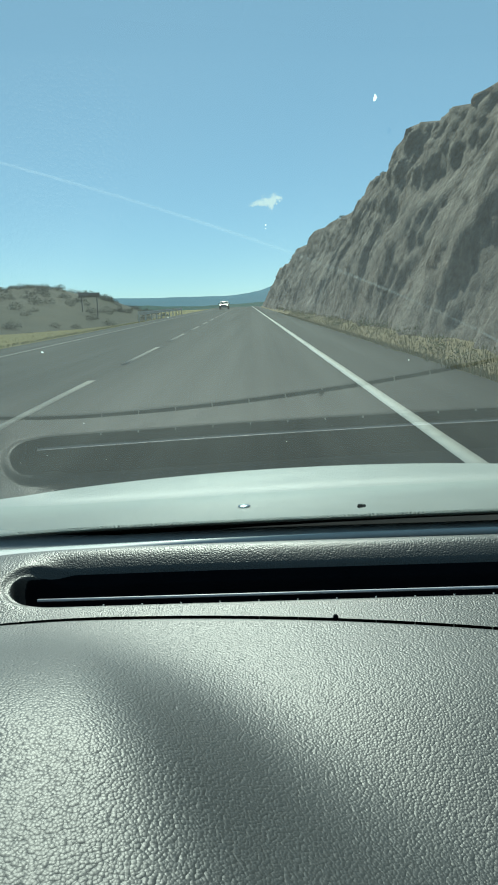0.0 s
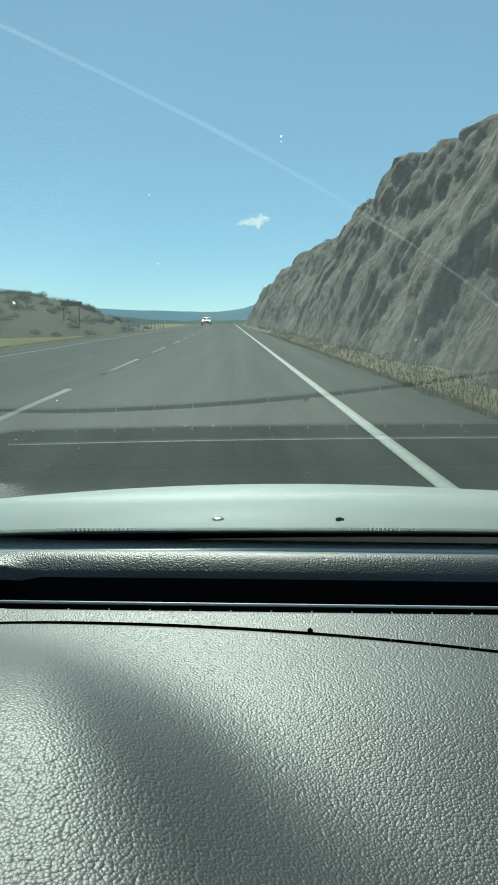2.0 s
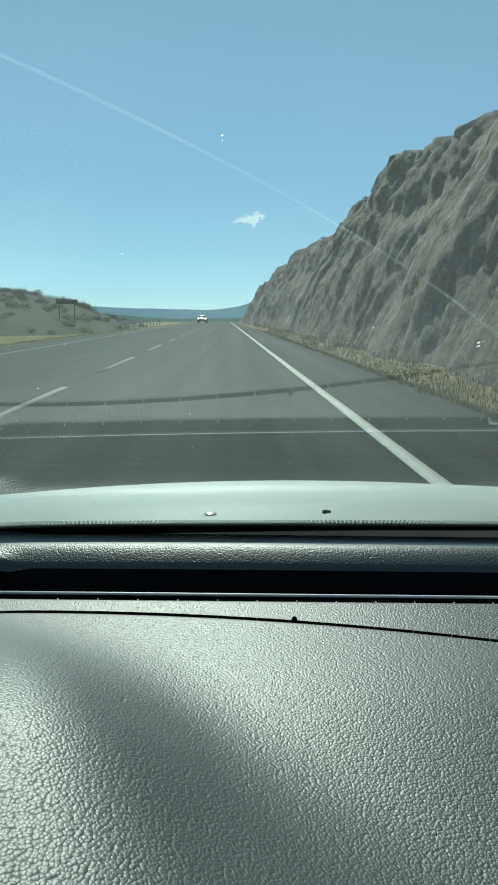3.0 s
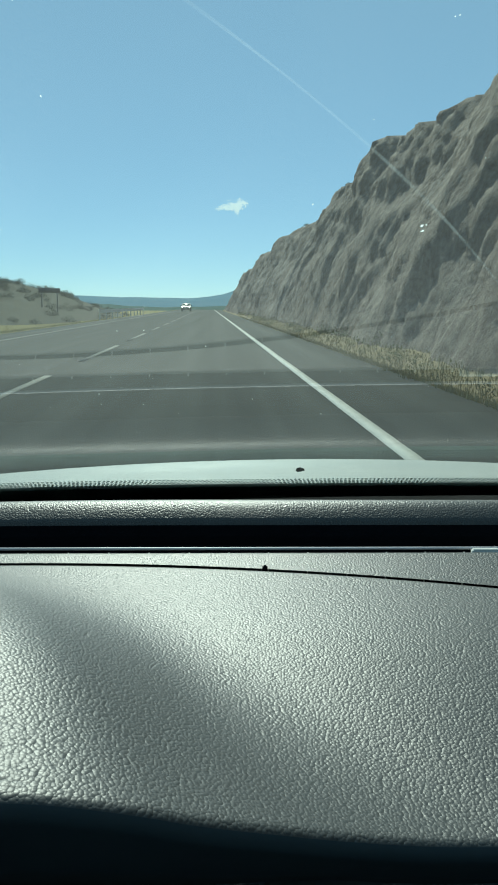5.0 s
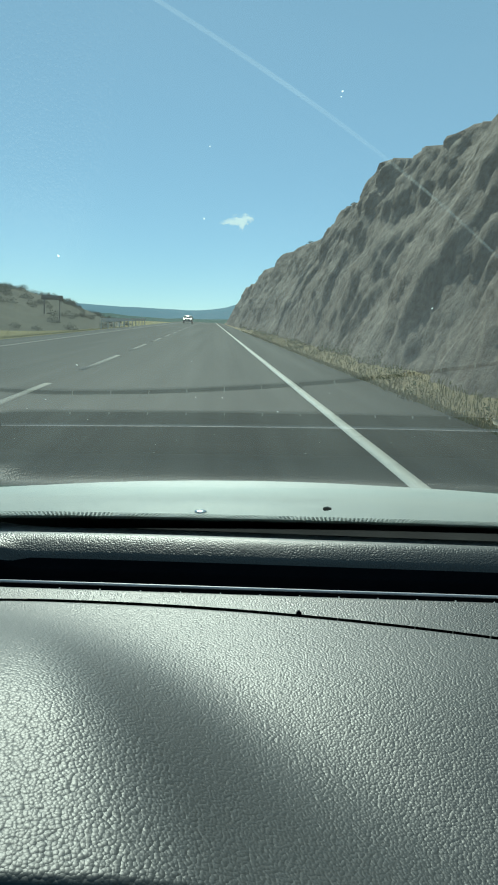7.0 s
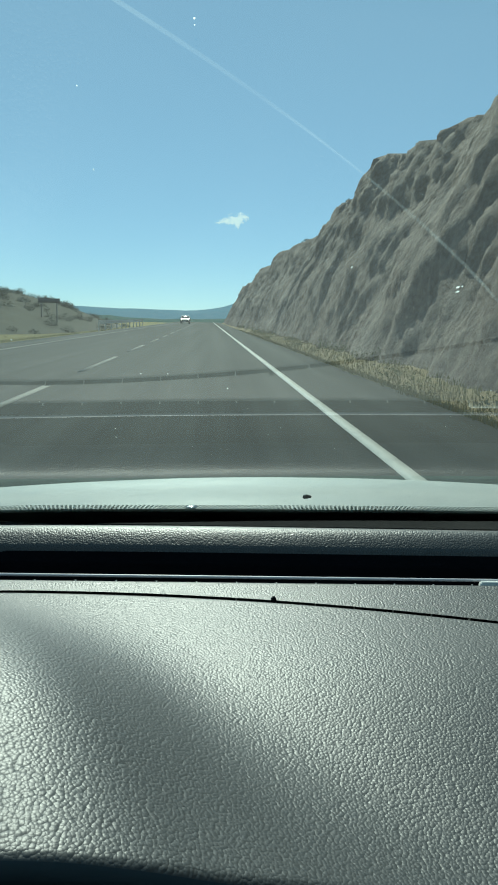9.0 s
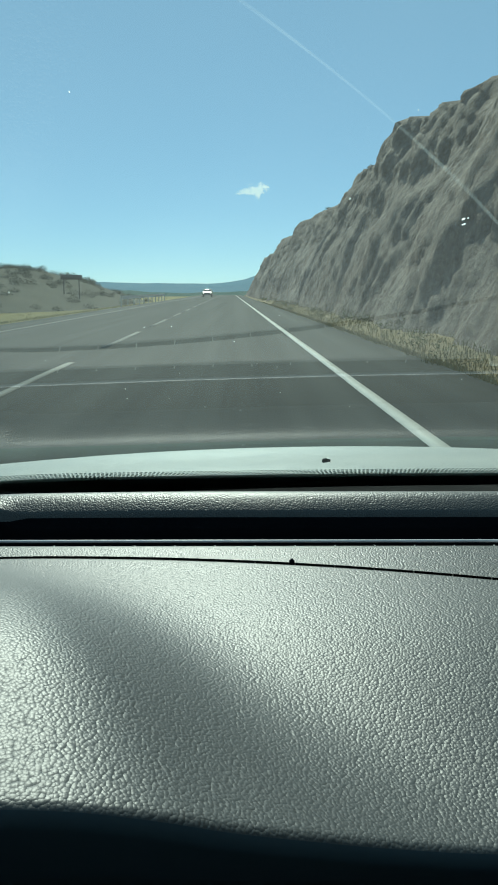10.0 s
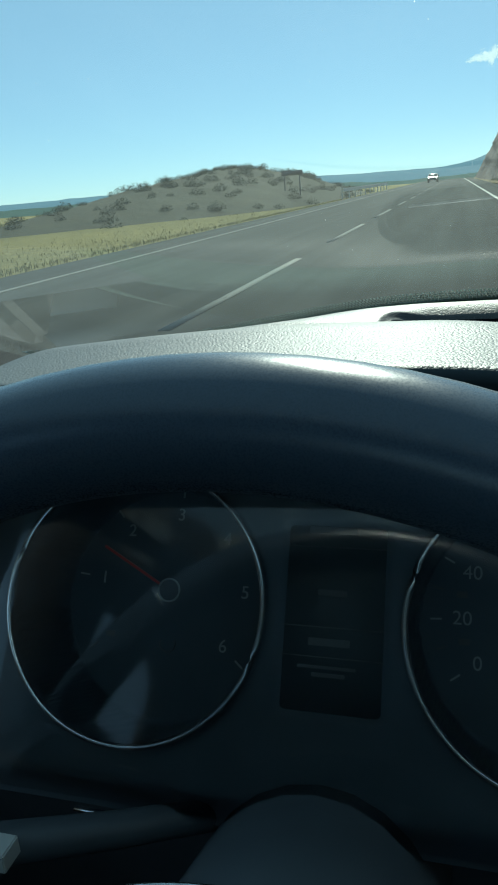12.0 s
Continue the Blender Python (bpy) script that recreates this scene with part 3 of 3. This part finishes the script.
for x in (-0.50, 0.90):
    car_part("rear_pillar", box_bm(x - 0.08, x + 0.08, -2.1, -2.03, 0.99, 1.40, 0.02), M["panel"], "dark rear pillar")


def side_frame(x):
    """Upper side of the body behind the front door's window, with one small rounded rear window."""
    bm = bmesh.new()
    rings = []
    for dx in (-0.015, 0.015):
        for wide, high in ((0.145, 0.078), (0.645, 0.235)):
            ring = []
            for i in range(24):
                c, q = math.cos(math.pi * i / 12), math.sin(math.pi * i / 12)
                p = 0.55 if wide < 0.2 else 0.05
                u, w = math.copysign(abs(c) ** p, c) * wide, math.copysign(abs(q) ** p, q) * high
                yc = -0.875 if wide < 0.2 else -1.275 + 0.08
                ring.append(bm.verts.new((x + dx, yc + u, (1.205 if wide < 0.2 else 1.145) + w + (-0.10 * u if wide < 0.2 else 0))))
            rings.append(ring)
    for a, b in ((0, 1), (2, 3), (0, 2), (1, 3)):
        for i in range(24):
            j = (i + 1) % 24
            bm.faces.new((rings[a][i], rings[a][j], rings[b][j], rings[b][i]))
    return bm


# unseen sides, added to dim the cabin and shape the dial cover's reflection
for side in (-1, 1):
    car_part("side_frame", side_frame(0.2 + side * 0.80), M["panel"], "dark side frame round the rear window")


def outer_skin(ob, test):
    """White paint on the faces that look outwards."""
    ob.data.materials.append(M["paint"])
    for p in ob.data.polygons:
        if test(p.normal):
            p.material_index = 1


for ob in car.children:
    kind = ob.name.split(".")[0]
    if kind == "roof":
        outer_skin(ob, lambda n: n.z > 0.3)
    elif kind == "tailgate":
        outer_skin(ob, lambda n: n.y < -0.5)
    elif kind in ("door_panel", "side_frame"):
        way = 1 if sum(v.co.x for v in ob.data.vertices) / len(ob.data.vertices) > 0.2 else -1
        outer_skin(ob, lambda n: n.x * way > 0.5)


def on_glass(x, y, under_by=0.0):
    """A point of the windscreen's upper face, or that far below it."""
    return (x, y - 0.03 * ((x - 0.2) / 0.78) ** 2, glass_z(y) - 0.012 * ((x - 0.2) / 0.78) ** 2 - under_by)



def frit_y(x):
    """Where the black ceramic edge of the glass begins."""
    return 0.154 + 0.120 * smooth01((-0.13 - x) / 0.32)


frit = car_part("frit_band", slab_mesh("frit_band", frange(-0.57, 0.97, 40), frange(0, 1, 14), lambda x, v: on_glass(x, frit_y(x) + (0.365 - frit_y(x)) * v, 0.0026), 0.0006, M["frit"]), None, "black ceramic edge band of the windscreen")
frit.parent, frit.matrix_parent_inverse = screen, Matrix.Identity(4)
verts, faces = [], []
for row in range(4):
    r = 0.00122 - 0.00010 * row
    for i in range(300):
        x = -0.36 + 0.0027 * (i + 0.5 * (row % 2))
        c = Vector(on_glass(x, frit_y(x) - 0.003 - 0.0072 * row, 0.0030))
        k = len(verts)
        verts += [c + Vector((r * math.cos(q), 3.4 * r * math.sin(q), -1.22 * r * math.sin(q))) for q in frange(0, 2 * math.pi * 7 / 8, 8)]
        faces.append(tuple(range(k, k + 8)))
dots = part("frit_dots", mesh_of("frit_dots", verts, faces, M["frit"]), None, screen, "rows of tiny black ceramic dots")
dots["kind"] = "stuff"


def speck_mesh(rnd, count):
    """Dust and dried drops on the outside of the glass."""
    vs, fs = [], []
    for i in range(count):
        x, y = rnd.uniform(-0.30, 0.22), rnd.uniform(-0.30, 0.30)
        r = rnd.choice((0.00007, 0.0001, 0.0001, 0.00013, 0.00018))
        k = len(vs)
        stretch = rnd.uniform(2.0, 3.2)
        for q in range(6):
            w = 2 * math.pi * q / 6
            g = r * rnd.uniform(0.6, 1.2)
            p = on_glass(x + g * math.cos(w), y + g * stretch * math.sin(w), -0.0004)
            vs.append(p)
        fs.append(tuple(range(k, k + 6)))
    return mesh_of("specks", vs, fs, M["speck"])


def drop_mesh(rnd, spots):
    """Dried drops and insect marks: small uneven discs on the outside of the glass."""
    vs, fs = [], []
    for x, y, size, count in spots:
        for i in range(count):
            cx, cy = x + rnd.gauss(0, size * 1.2), y + rnd.gauss(0, size * 1.6)
            r, k = size * rnd.uniform(0.25, 0.6), len(vs)
            vs += [on_glass(cx + r * rnd.uniform(0.7, 1.2) * math.cos(q), cy + 2.0 * r * rnd.uniform(0.7, 1.2) * math.sin(q), -0.0004) for q in frange(0, 2 * math.pi * 7 / 8, 8)]
            fs.append(tuple(range(k, k + 8)))
    return mesh_of("dried_drops", vs, fs, M["speck"])


drops = part("dried_drops", drop_mesh(random.Random(8), [(0.0145, -0.1945, 0.0005, 4), (-0.0325, -0.253, 0.00018, 2), (0.004, -0.243, 0.00022, 2), (0.012, -0.172, 0.0003, 1), (0.02, -0.10, 0.0003, 2), (-0.05, -0.06, 0.00028, 2), (0.055, -0.02, 0.0003, 2), (-0.10, -0.16, 0.00025, 2)]), None, screen, "pale dried drops on the glass")
drops["kind"] = "stuff"
specks = part("dust_specks", speck_mesh(random.Random(11), 420), None, screen, "pale specks of dust and dried drops")
specks["kind"] = "stuff"
part("scratch", tube_mesh("scratch", [on_glass(x, 0.195 + 0.37 * x * x + 0.05 * x + 0.0012 * noise.noise((x * 60, 0, 0)), 0.0060) for x in frange(-0.072, 0.079, 60)], lambda t: 0.00013 * abs(noise.noise((t * 9, 3, 0))) + 0.00003, M["speck"], 5), None, screen, "fine pale line along the dark band")
part("wiper_smear", grid_mesh("wiper_smear", frange(-0.085, 0.046, 60), [-0.5, 0.5],
     lambda x, w: on_glass(x - 0.0004 * w, -0.2177 + 1.097 * x + 3.85 * x * x + 0.0005 * w * (0.6 + 0.8 * noise.noise((x * 40, 0, 0))), -0.0003), M["smear"]), None, screen, "thin curved smear left by the wiper")
bm = bmesh.new()
rnd = random.Random(3)
for i in range(7):
    bmesh.ops.create_icosphere(bm, subdivisions=1, radius=rnd.uniform(0.0009, 0.0016), matrix=Matrix.Translation(Vector(on_glass(0.028 + rnd.uniform(-0.0030, 0.0030), 0.118 + rnd.uniform(-0.003, 0.003), -0.0015))))
tagged(part("dirt_clump", bm, M["matt"], None), "small dark clump of dirt stuck on the windscreen", "dirt")

# chrome dome added to make the sun's glint on the bonnet
bm = bmesh.new()
bmesh.ops.create_icosphere(bm, subdivisions=3, radius=1, matrix=Matrix.Translation((-0.056, 0.58, bonnet_z(-0.056, 0.58) + 0.001)) @ Matrix.Diagonal((0.008, 0.008, 0.0020, 1)))
car_part("washer_nozzle", bm, M["chrome"], "small chrome dome standing in for the sun's glint on the bonnet")

# ---- the dashboard ----
def seam_y(x):
    return 0.0065 - (0.70 if x > -0.115 else 2.0) * (x + 0.115) ** 2


def seam_gap(x):
    return 0.0012 + 0.0010 * smooth01((-0.15 - x) / 0.08)


def slot_distance(x, y):
    """Signed distance to the rounded outline of the air slot (negative inside)."""
    cx, cy, hx, hy, r = 0.51, 0.0433, 0.681, 0.0158, 0.0154
    qx, qy = abs(x - cx) - (hx - r), abs(y - cy) - (hy - r)
    return math.hypot(max(qx, 0), max(qy, 0)) + min(max(qx, qy), 0) - r


def top_z(x, y):
    """The dash between the seam and the glass."""
    roll = 1.0
    if y > 0.046:                                                # a rounded ridge, falling away towards the glass
        roll = 1.0122 - (0.0110 * ((0.079 - y) / 0.019) ** 1.65 if y < 0.079 else 0.0075 * ((y - 0.079) / 0.02) ** 2 if y < 0.099 else 0.0075 + 0.31 * (y - 0.099))
    flat = 1.0 + 0.0122 * smooth01((y - 0.004) / 0.075) if y < 0.079 else roll
    b = smooth01((x + 0.172) / 0.03)
    z = b * roll + (1 - b) * flat
    z -= 0.22 * max(0, -x - 0.18) ** 1.6 + 0.03 * max(0, x - 0.15) ** 1.5
    z -= (0.08 * max(0, -x - 0.02) ** 2 + 0.16 * max(0, -x - 0.15) ** 1.5) * smooth01((y - 0.045) / 0.04)
    d = slot_distance(x, y)
    return z - 0.05 * smooth01(-d / (0.004 + 0.004 * smooth01((y - 0.045) / 0.008) + 0.007 * smooth01((-0.150 - x) / 0.016))) - 0.0025 * smooth01(1 - d / 0.006)


dash = thing("dashboard", "dark grey grained soft-plastic dashboard behind the windscreen", "dashboard", (0.1, 0.1, 0.26))
dash_off = Matrix.Translation((-0.1, -0.1, -0.26))


def under(ob, off):
    ob.matrix_parent_inverse = off
    return ob


dxs = frange(-0.58, -0.26, 24) + frange(-0.255, -0.182, 24) + frange(-0.180, -0.140, 110) + frange(-0.138, 0.16, 110) + frange(0.17, 0.98, 30)
fixed_rows = frange(0.0200, 0.0262, 4) + frange(0.0270, 0.0350, 14) + frange(0.0370, 0.0450, 5) + frange(0.0455, 0.0640, 84) + frange(0.0648, 0.1000, 32) + frange(0.105, 0.12, 4) + frange(0.13, 0.30, 10)


def dash_point(x, j):
    """Row j of the dash top: the first rows follow the seam, the rest run straight across."""
    a = seam_y(max(-0.4, min(0.4, x))) + seam_gap(x)
    y = a + (0.0195 - a) * j / 12 if j < 12 else fixed_rows[int(j) - 12]
    return (x, y, top_z(x, y))


dash_top = under(part("dash_top", grid_mesh("dash_top", dxs, list(range(12 + len(fixed_rows))), dash_point, M["roll"]), None, dash, "grained top with a rounded demister ridge"), dash_off)
under(part("slot_lip", tube_mesh("slot_lip", [(x, 0.0435, 0.9953) for x in frange(-0.157, 0.9, 30)], 0.0008, M["lip"], 12), None, dash, "thin bright lip along the air slot"), dash_off)
under(part("slot_lip", box_bm(-0.150, 0.9, 0.0352, 0.0360, 0.9885, 0.9898), M["black"], dash, "thin dark lip inside the air slot"), dash_off)
for i in range(20):
    x = -0.118 + 0.0203 * i
    under(part("slot_rib", box_bm(x - 0.0003, x + 0.0003, 0.0285, 0.0292, 0.945, 0.9979), M["grey"], dash), dash_off)
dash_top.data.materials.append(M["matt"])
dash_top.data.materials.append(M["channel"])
for p in dash_top.data.polygons:                                 # inside of the slot matt black; spread up the ridge to paint its shade
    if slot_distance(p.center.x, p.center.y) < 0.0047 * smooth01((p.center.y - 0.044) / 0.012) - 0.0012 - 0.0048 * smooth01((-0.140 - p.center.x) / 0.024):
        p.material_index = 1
    elif p.center.y > 0.0885:                                    # back slope of the ridge, dulled to take away its sheen
        p.material_index = 2
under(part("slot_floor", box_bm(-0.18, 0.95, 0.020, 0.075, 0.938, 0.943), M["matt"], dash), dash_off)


EDGE = 0.0035                                                    # how far the near edge of the pad is rounded


def near_y(x):
    return -0.2135 + 0.0355 * smooth01((x + 0.14) / 0.20) + 0.0065 * smooth01((x + 0.05) / 0.07)


def soft_ramp(u, a=0.25, b=0.50):
    """From 1 down to 0 in a straight slope whose two ends are eased."""
    if u < a:
        g = u * u / (2 * a)
    elif u < 1 - b:
        g = u - a / 2
    else:
        w = u - 1 + b
        g = 1 - b - a / 2 + w - w * w / (2 * b)
    return 1 - g / (1 - (a + b) / 2)


def hood_z(x, y):
    """The pad over the instruments: a low dome whose flank ends in a crease against the flat dash."""
    back = smooth01((0.014 - y) / 0.165)
    left = smooth01((x + 0.40) / 0.10)
    edge, crease = -0.128 - 0.42 * (y + 0.05), -0.034 - 0.78 * (y + 0.055)
    u = min(1.0, max(0.0, (x - edge) / (crease - edge)))
    flank = 0.0295 * smooth01((-y + 0.010) / 0.165) * soft_ramp(u) * left
    rise = 0.010 * back * smooth01((-0.025 - x) / 0.115) * left
    fall = 0.004 * smooth01((-y - 0.03) / 0.15) + 0.007 * smooth01((-y - 0.05) / 0.13) * smooth01((x + 0.11) / 0.10)
    return 1.0005 + flank + rise - fall - 0.22 * max(0, -x - 0.18) ** 1.6 - 0.03 * max(0, x - 0.15) ** 1.5


def hood_point(x, v):
    a, b = seam_y(max(-0.4, min(0.4, x))) - seam_gap(x), near_y(x)
    if v < 0:                                                   # the turned-down edge at the seam
        return (x, a - 0.001 * (1 + v), hood_z(x, a) + 0.012 * v)
    if v <= 1:
        y = a + (b - a) * v
        drop = 0.0
        if v < 0.02:
            drop = 0.0012 * (1 - v / 0.02) ** 2
        return (x, y, hood_z(x, y) - drop)
    q = (v - 1)                                                  # rounded near edge, then back under
    z0 = hood_z(x, b)
    if q <= 1:
        w = q * math.pi * 0.62
        return (x, b - EDGE * math.sin(w), z0 - EDGE * (1 - math.cos(w)))
    w = math.pi * 0.62
    y1, z1 = b - EDGE * math.sin(w), z0 - EDGE * (1 - math.cos(w))
    deep = 0.014 + 0.30 * max(0.0, z0 - 0.998)                   # the underside hangs lower over the middle
    k = min(1.0, q - 1)
    return (x, y1 + 0.010 * k + 0.060 * max(0.0, q - 2), z1 - deep * k - 0.004 * max(0.0, q - 2))


hood_vs = [-1, -0.4] + frange(0, 0.03, 5) + frange(0.045, 1, 70) + frange(1.12, 2, 8) + [2.3, 2.7, 3.0, 3.5, 4.0]
hxs = frange(-0.58, -0.40, 10) + frange(-0.39, 0.12, 150) + frange(0.14, 0.98, 30)
under(part("instrument_hood", grid_mesh("instrument_hood", hxs, hood_vs, hood_point, M["pad"]), None, dash, "grained pad domed over the instruments"), dash_off)
hood = [o for o in dash.children if o.name == "instrument_hood"][0]
hood.data.materials.append(M["lining"])
for p in hood.data.polygons:                                     # the underside below the edge, its shade put into a darker colour
    if p.index % (len(hood_vs) - 1) >= len(hood_vs) - 11:
        p.material_index = 1
under(part("dash_front", box_bm(-0.58, 0.98, -0.10, 0.20, 0.55, 0.93, 0.02), M["black"], dash, "black lower dashboard"), dash_off)
under(part("dash_foot", box_bm(0.05, 0.35, -0.08, 0.20, 0.26, 0.56, 0.01), M["black"], dash, "dark centre console"), dash_off)
pin = under(part("pin", box_bm(-0.0012, 0.0012, -0.0024, 0.0, 0.9985, 1.0016, 0.0006), M["matt"], dash, "small dark crumb of dirt"), dash_off)

under(part("slot_plate", box_bm(0.110, 0.30, 0.0285, 0.0330, 0.990, 0.9990, 0.0008), M["grey"], dash, "pale plate in the end of the air slot"), dash_off)

under(part("trim_line", box_bm(-0.279, -0.262, -0.2145, -0.2125, 0.8455, 0.8465), M["chrome"], dash, "short bright trim line"), dash_off)

# ---- the instruments: dials in deep wells, in a plane leaning back ----
PANEL = Matrix.Translation((-0.1735, -0.170, 0.9215)) @ Matrix.Rotation(radians(-31.5), 4, "X")   # x across, z up the panel, -y towards the driver
DIALS = (-0.089, 0.089)
DIAL_UP = 0.0065
cluster = thing("instrument_cluster", "black instrument cluster with two chrome-ringed dials", "instrument cluster")
cluster.matrix_world = PANEL


def panel_depth(u, w):
    d = min(math.hypot(u - c, w) for c in DIALS)
    return 0.046 * smooth01((0.0595 - d) / 0.003) + 0.004 + 0.002 * smooth01((0.024 - abs(u)) / 0.006) * smooth01((0.04 - abs(w)) / 0.004)


part("bezel", grid_mesh("bezel", frange(-0.165, 0.165, 220), frange(-0.085, 0.066, 110), lambda u, w: (u, panel_depth(u, w), w), M["dial"]), None, cluster, "black moulded bezel with deep dial wells")


def flat_text(word, size, at, material, parent, name="numeral"):
    cu = bpy.data.curves.new(name, "FONT")
    cu.body, cu.size, cu.align_x, cu.align_y, cu.extrude = word, size, "CENTER", "CENTER", 0.0002
    tmp = bpy.data.objects.new(name, cu)
    me = bpy.data.meshes.new_from_object(tmp)
    bpy.data.objects.remove(tmp)
    me.materials.append(material)
    ob = new(name, me)
    ob.parent = parent
    ob.matrix_basis = Matrix.Translation(at) @ Matrix.Rotation(radians(90), 4, "X")
    return ob


def ring_points(r, a0, a1, n, u0=0.0, y=0.0):
    return [(u0 + r * math.sin(radians(a)), y, r * math.cos(radians(a))) for a in frange(a0, a1, n)]


def dial(u0, marks, label):
    face = part("dial", grid_mesh("dial", frange(0, 2 * math.pi, 60), [0.0, 0.02, 0.04, 0.0575], lambda a, r: (r * math.sin(a), 0.0495, r * math.cos(a)), M["dial"]), None, cluster, label)
    face.location = (u0, 0, DIAL_UP)
    part("chrome_ring", tube_mesh("chrome_ring", [(u, y, w - DIAL_UP) for u, y, w in ring_points(0.0600, 0, 354, 90)], 0.0015, M["chrome"], 8, True), None, face, "thin chrome ring")
    part("hub", tube_mesh("hub", ring_points(0.0055, 0, 350, 30, 0, 0.044), 0.0005, M["mark"], 6, True), None, face)
    part("small_gauge", tube_mesh("small_gauge", [(0.004 * math.sin(radians(a)), 0.049, -0.026 + 0.004 * math.cos(radians(a))) for a in frange(60, 300, 20)], 0.0003, M["dim"], 6), None, face)
    for word, degrees, bright in marks:
        a = radians(degrees)
        if word == "-":                                          # a small line of writing too faint to read
            part("faint_writing", box_bm(-0.0024, 0.0024, 0.0486, 0.0490, -0.0014, 0.0014, 0, Matrix.Translation((0.039 * math.sin(a), 0, 0.039 * math.cos(a)))), M["dim"], face, smooth=False)
        else:
            flat_text(word, 0.0088, (0.038 * math.sin(a), 0.0488, 0.038 * math.cos(a)), M["mark"] if bright else M["dim"], face)
        part("tick", box_bm(-0.0004, 0.0004, 0.0485, 0.0492, 0.047, 0.052, 0, Matrix.Rotation(a, 4, "Y")), M["mark"] if bright else M["dim"], face, smooth=False)
    return face


tach = dial(DIALS[0], [("-", -127, 0), ("1", -84, 1), ("2", -41, 1), ("3", 2, 1), ("4", 45, 1), ("5", 88, 1), ("6", 131, 1)], "black rev counter dial with pale numerals")
speedo = dial(DIALS[1], [("0", -125, 1), ("-", -109, 0), ("20", -94, 1), ("-", -78, 0), ("40", -62, 1), ("-", -42, 0), ("-", -22, 0), ("-", -5, 0), ("-", 10, 0), ("-", 26, 0), ("-", 42, 0), ("180", 58, 1), ("-", 76, 0), ("220", 93, 1), ("-", 111, 0), ("260", 130, 1)], "black speedometer dial with pale numerals")
part("needle", box_bm(-0.0006, 0.0006, 0.0435, 0.0445, 0.006, 0.042, 0, Matrix.Rotation(radians(-62), 4, "Y")), M["needle"], tach, "red needle", False)
part("needle", box_bm(-0.0006, 0.0006, 0.0435, 0.0445, 0.006, 0.042, 0, Matrix.Rotation(radians(-12), 4, "Y")), M["mark"], speedo, "pale needle", False)

display = part("trip_display", box_bm(-0.023, 0.023, 0.0052, 0.0080, -0.039, 0.039, 0.0005), M["screen"], cluster, "dim grey trip display with faint lines")
for z, w, h in ((0.036, 0.012, 0.0028), (0.010, 0.007, 0.0026), (-0.010, 0.010, 0.0030), (-0.023, 0.008, 0.0016), (-0.020, 0.014, 0.0012)):
    part("faint_writing", box_bm(-w, w * 0.7, 0.0047, 0.0051, z - h / 2, z + h / 2), M["dim"], display, smooth=False)
for z in (0.029, -0.004, -0.016):
    part("divider", box_bm(-0.022, 0.022, 0.0047, 0.0051, z - 0.0002, z + 0.0002), M["dim"], display, smooth=False)
cover = part("cover_glass", slab_mesh("cover_glass", frange(-0.160, 0.160, 20), frange(-0.080, 0.062, 10), lambda u, w: (u, w, 0.0), 0.002, M["cover"]), None, cluster, "clear plastic cover")
cover.matrix_basis = Matrix.Translation((0, -0.006, 0)) @ Matrix.Rotation(radians(90), 4, "X")
cover.data.materials.append(M["clear"])
for p in cover.data.polygons:                                    # the side towards the driver mirrors the cabin
    p.material_index = 0 if p.normal.z > 0.9 else 1
cover.visible_shadow = False

# ---- the steering wheel ----
WHEEL = Matrix.Translation((-0.175, -0.330, 0.8625)) @ Matrix.Rotation(radians(-14.5), 4, "X")
wheel = thing("steering_wheel", "black leather steering wheel with a chrome trim", "steering wheel")
wheel.matrix_world = WHEEL
part("rim", tube_mesh("rim", ring_points(0.183, 0, 357, 120), 0.0152, M["wheel"], 24, True), None, wheel, "black leather rim")
part("hub_pad", grid_mesh("hub_pad", frange(0, 2 * math.pi, 60), frange(0, 1, 14), lambda a, r: (0.10 * r * math.sin(a), -0.008 + 0.03 * r ** 4, 0.086 * r * math.cos(a) - 0.025), M["black"]), None, wheel, "black airbag cover")
part("pad_trim", tube_mesh("pad_trim", [(0.101 * math.sin(radians(a)), 0.020, 0.087 * math.cos(radians(a)) - 0.025) for a in frange(-70, 70, 40)], 0.0009, M["chrome"], 8), None, wheel, "thin chrome line round the airbag cover")
part("column", tube_mesh("column", [(0, 0.0, 0), (0, 0.24, -0.03)], 0.05, M["black"], 24), None, wheel, "black steering column")
for a in (95, -95, 180):
    part("spoke", tube_mesh("spoke", [(0.06 * math.sin(radians(a)), 0.014, 0.06 * math.cos(radians(a))), (0.18 * math.sin(radians(a)), 0.002, 0.18 * math.cos(radians(a)))], 0.014, M["black"], 14), None, wheel)
for a in (42, -42):
    q = radians(a)
    part("rim_trim", tube_mesh("rim_trim", [((0.183 + 0.0155 * math.cos(w)) * math.sin(q), 0.0155 * math.sin(w), (0.183 + 0.0155 * math.cos(w)) * math.cos(q)) for w in frange(0, 2 * math.pi * 35 / 36, 36)], 0.0016, M["chrome"], 8, True), None, wheel, "chrome band round the rim")
stalk = thing("indicator_stalk", "black plastic indicator stalk behind the steering wheel", "control stalk", (-0.22, -0.20, 0.845))
part("arm", tube_mesh("arm", [(0.03, 0.02, -0.01), (-0.03, -0.03, 0.012), (-0.07, -0.058, 0.024), (-0.10, -0.066, 0.028)], lambda t: 0.006 + 0.003 * t, M["black"], 14), None, stalk, "black plastic arm")
part("symbol", box_bm(-0.060, -0.052, -0.068, -0.058, 0.026, 0.0335, 0.0005), M["grey"], stalk, "pale printed symbol", False)
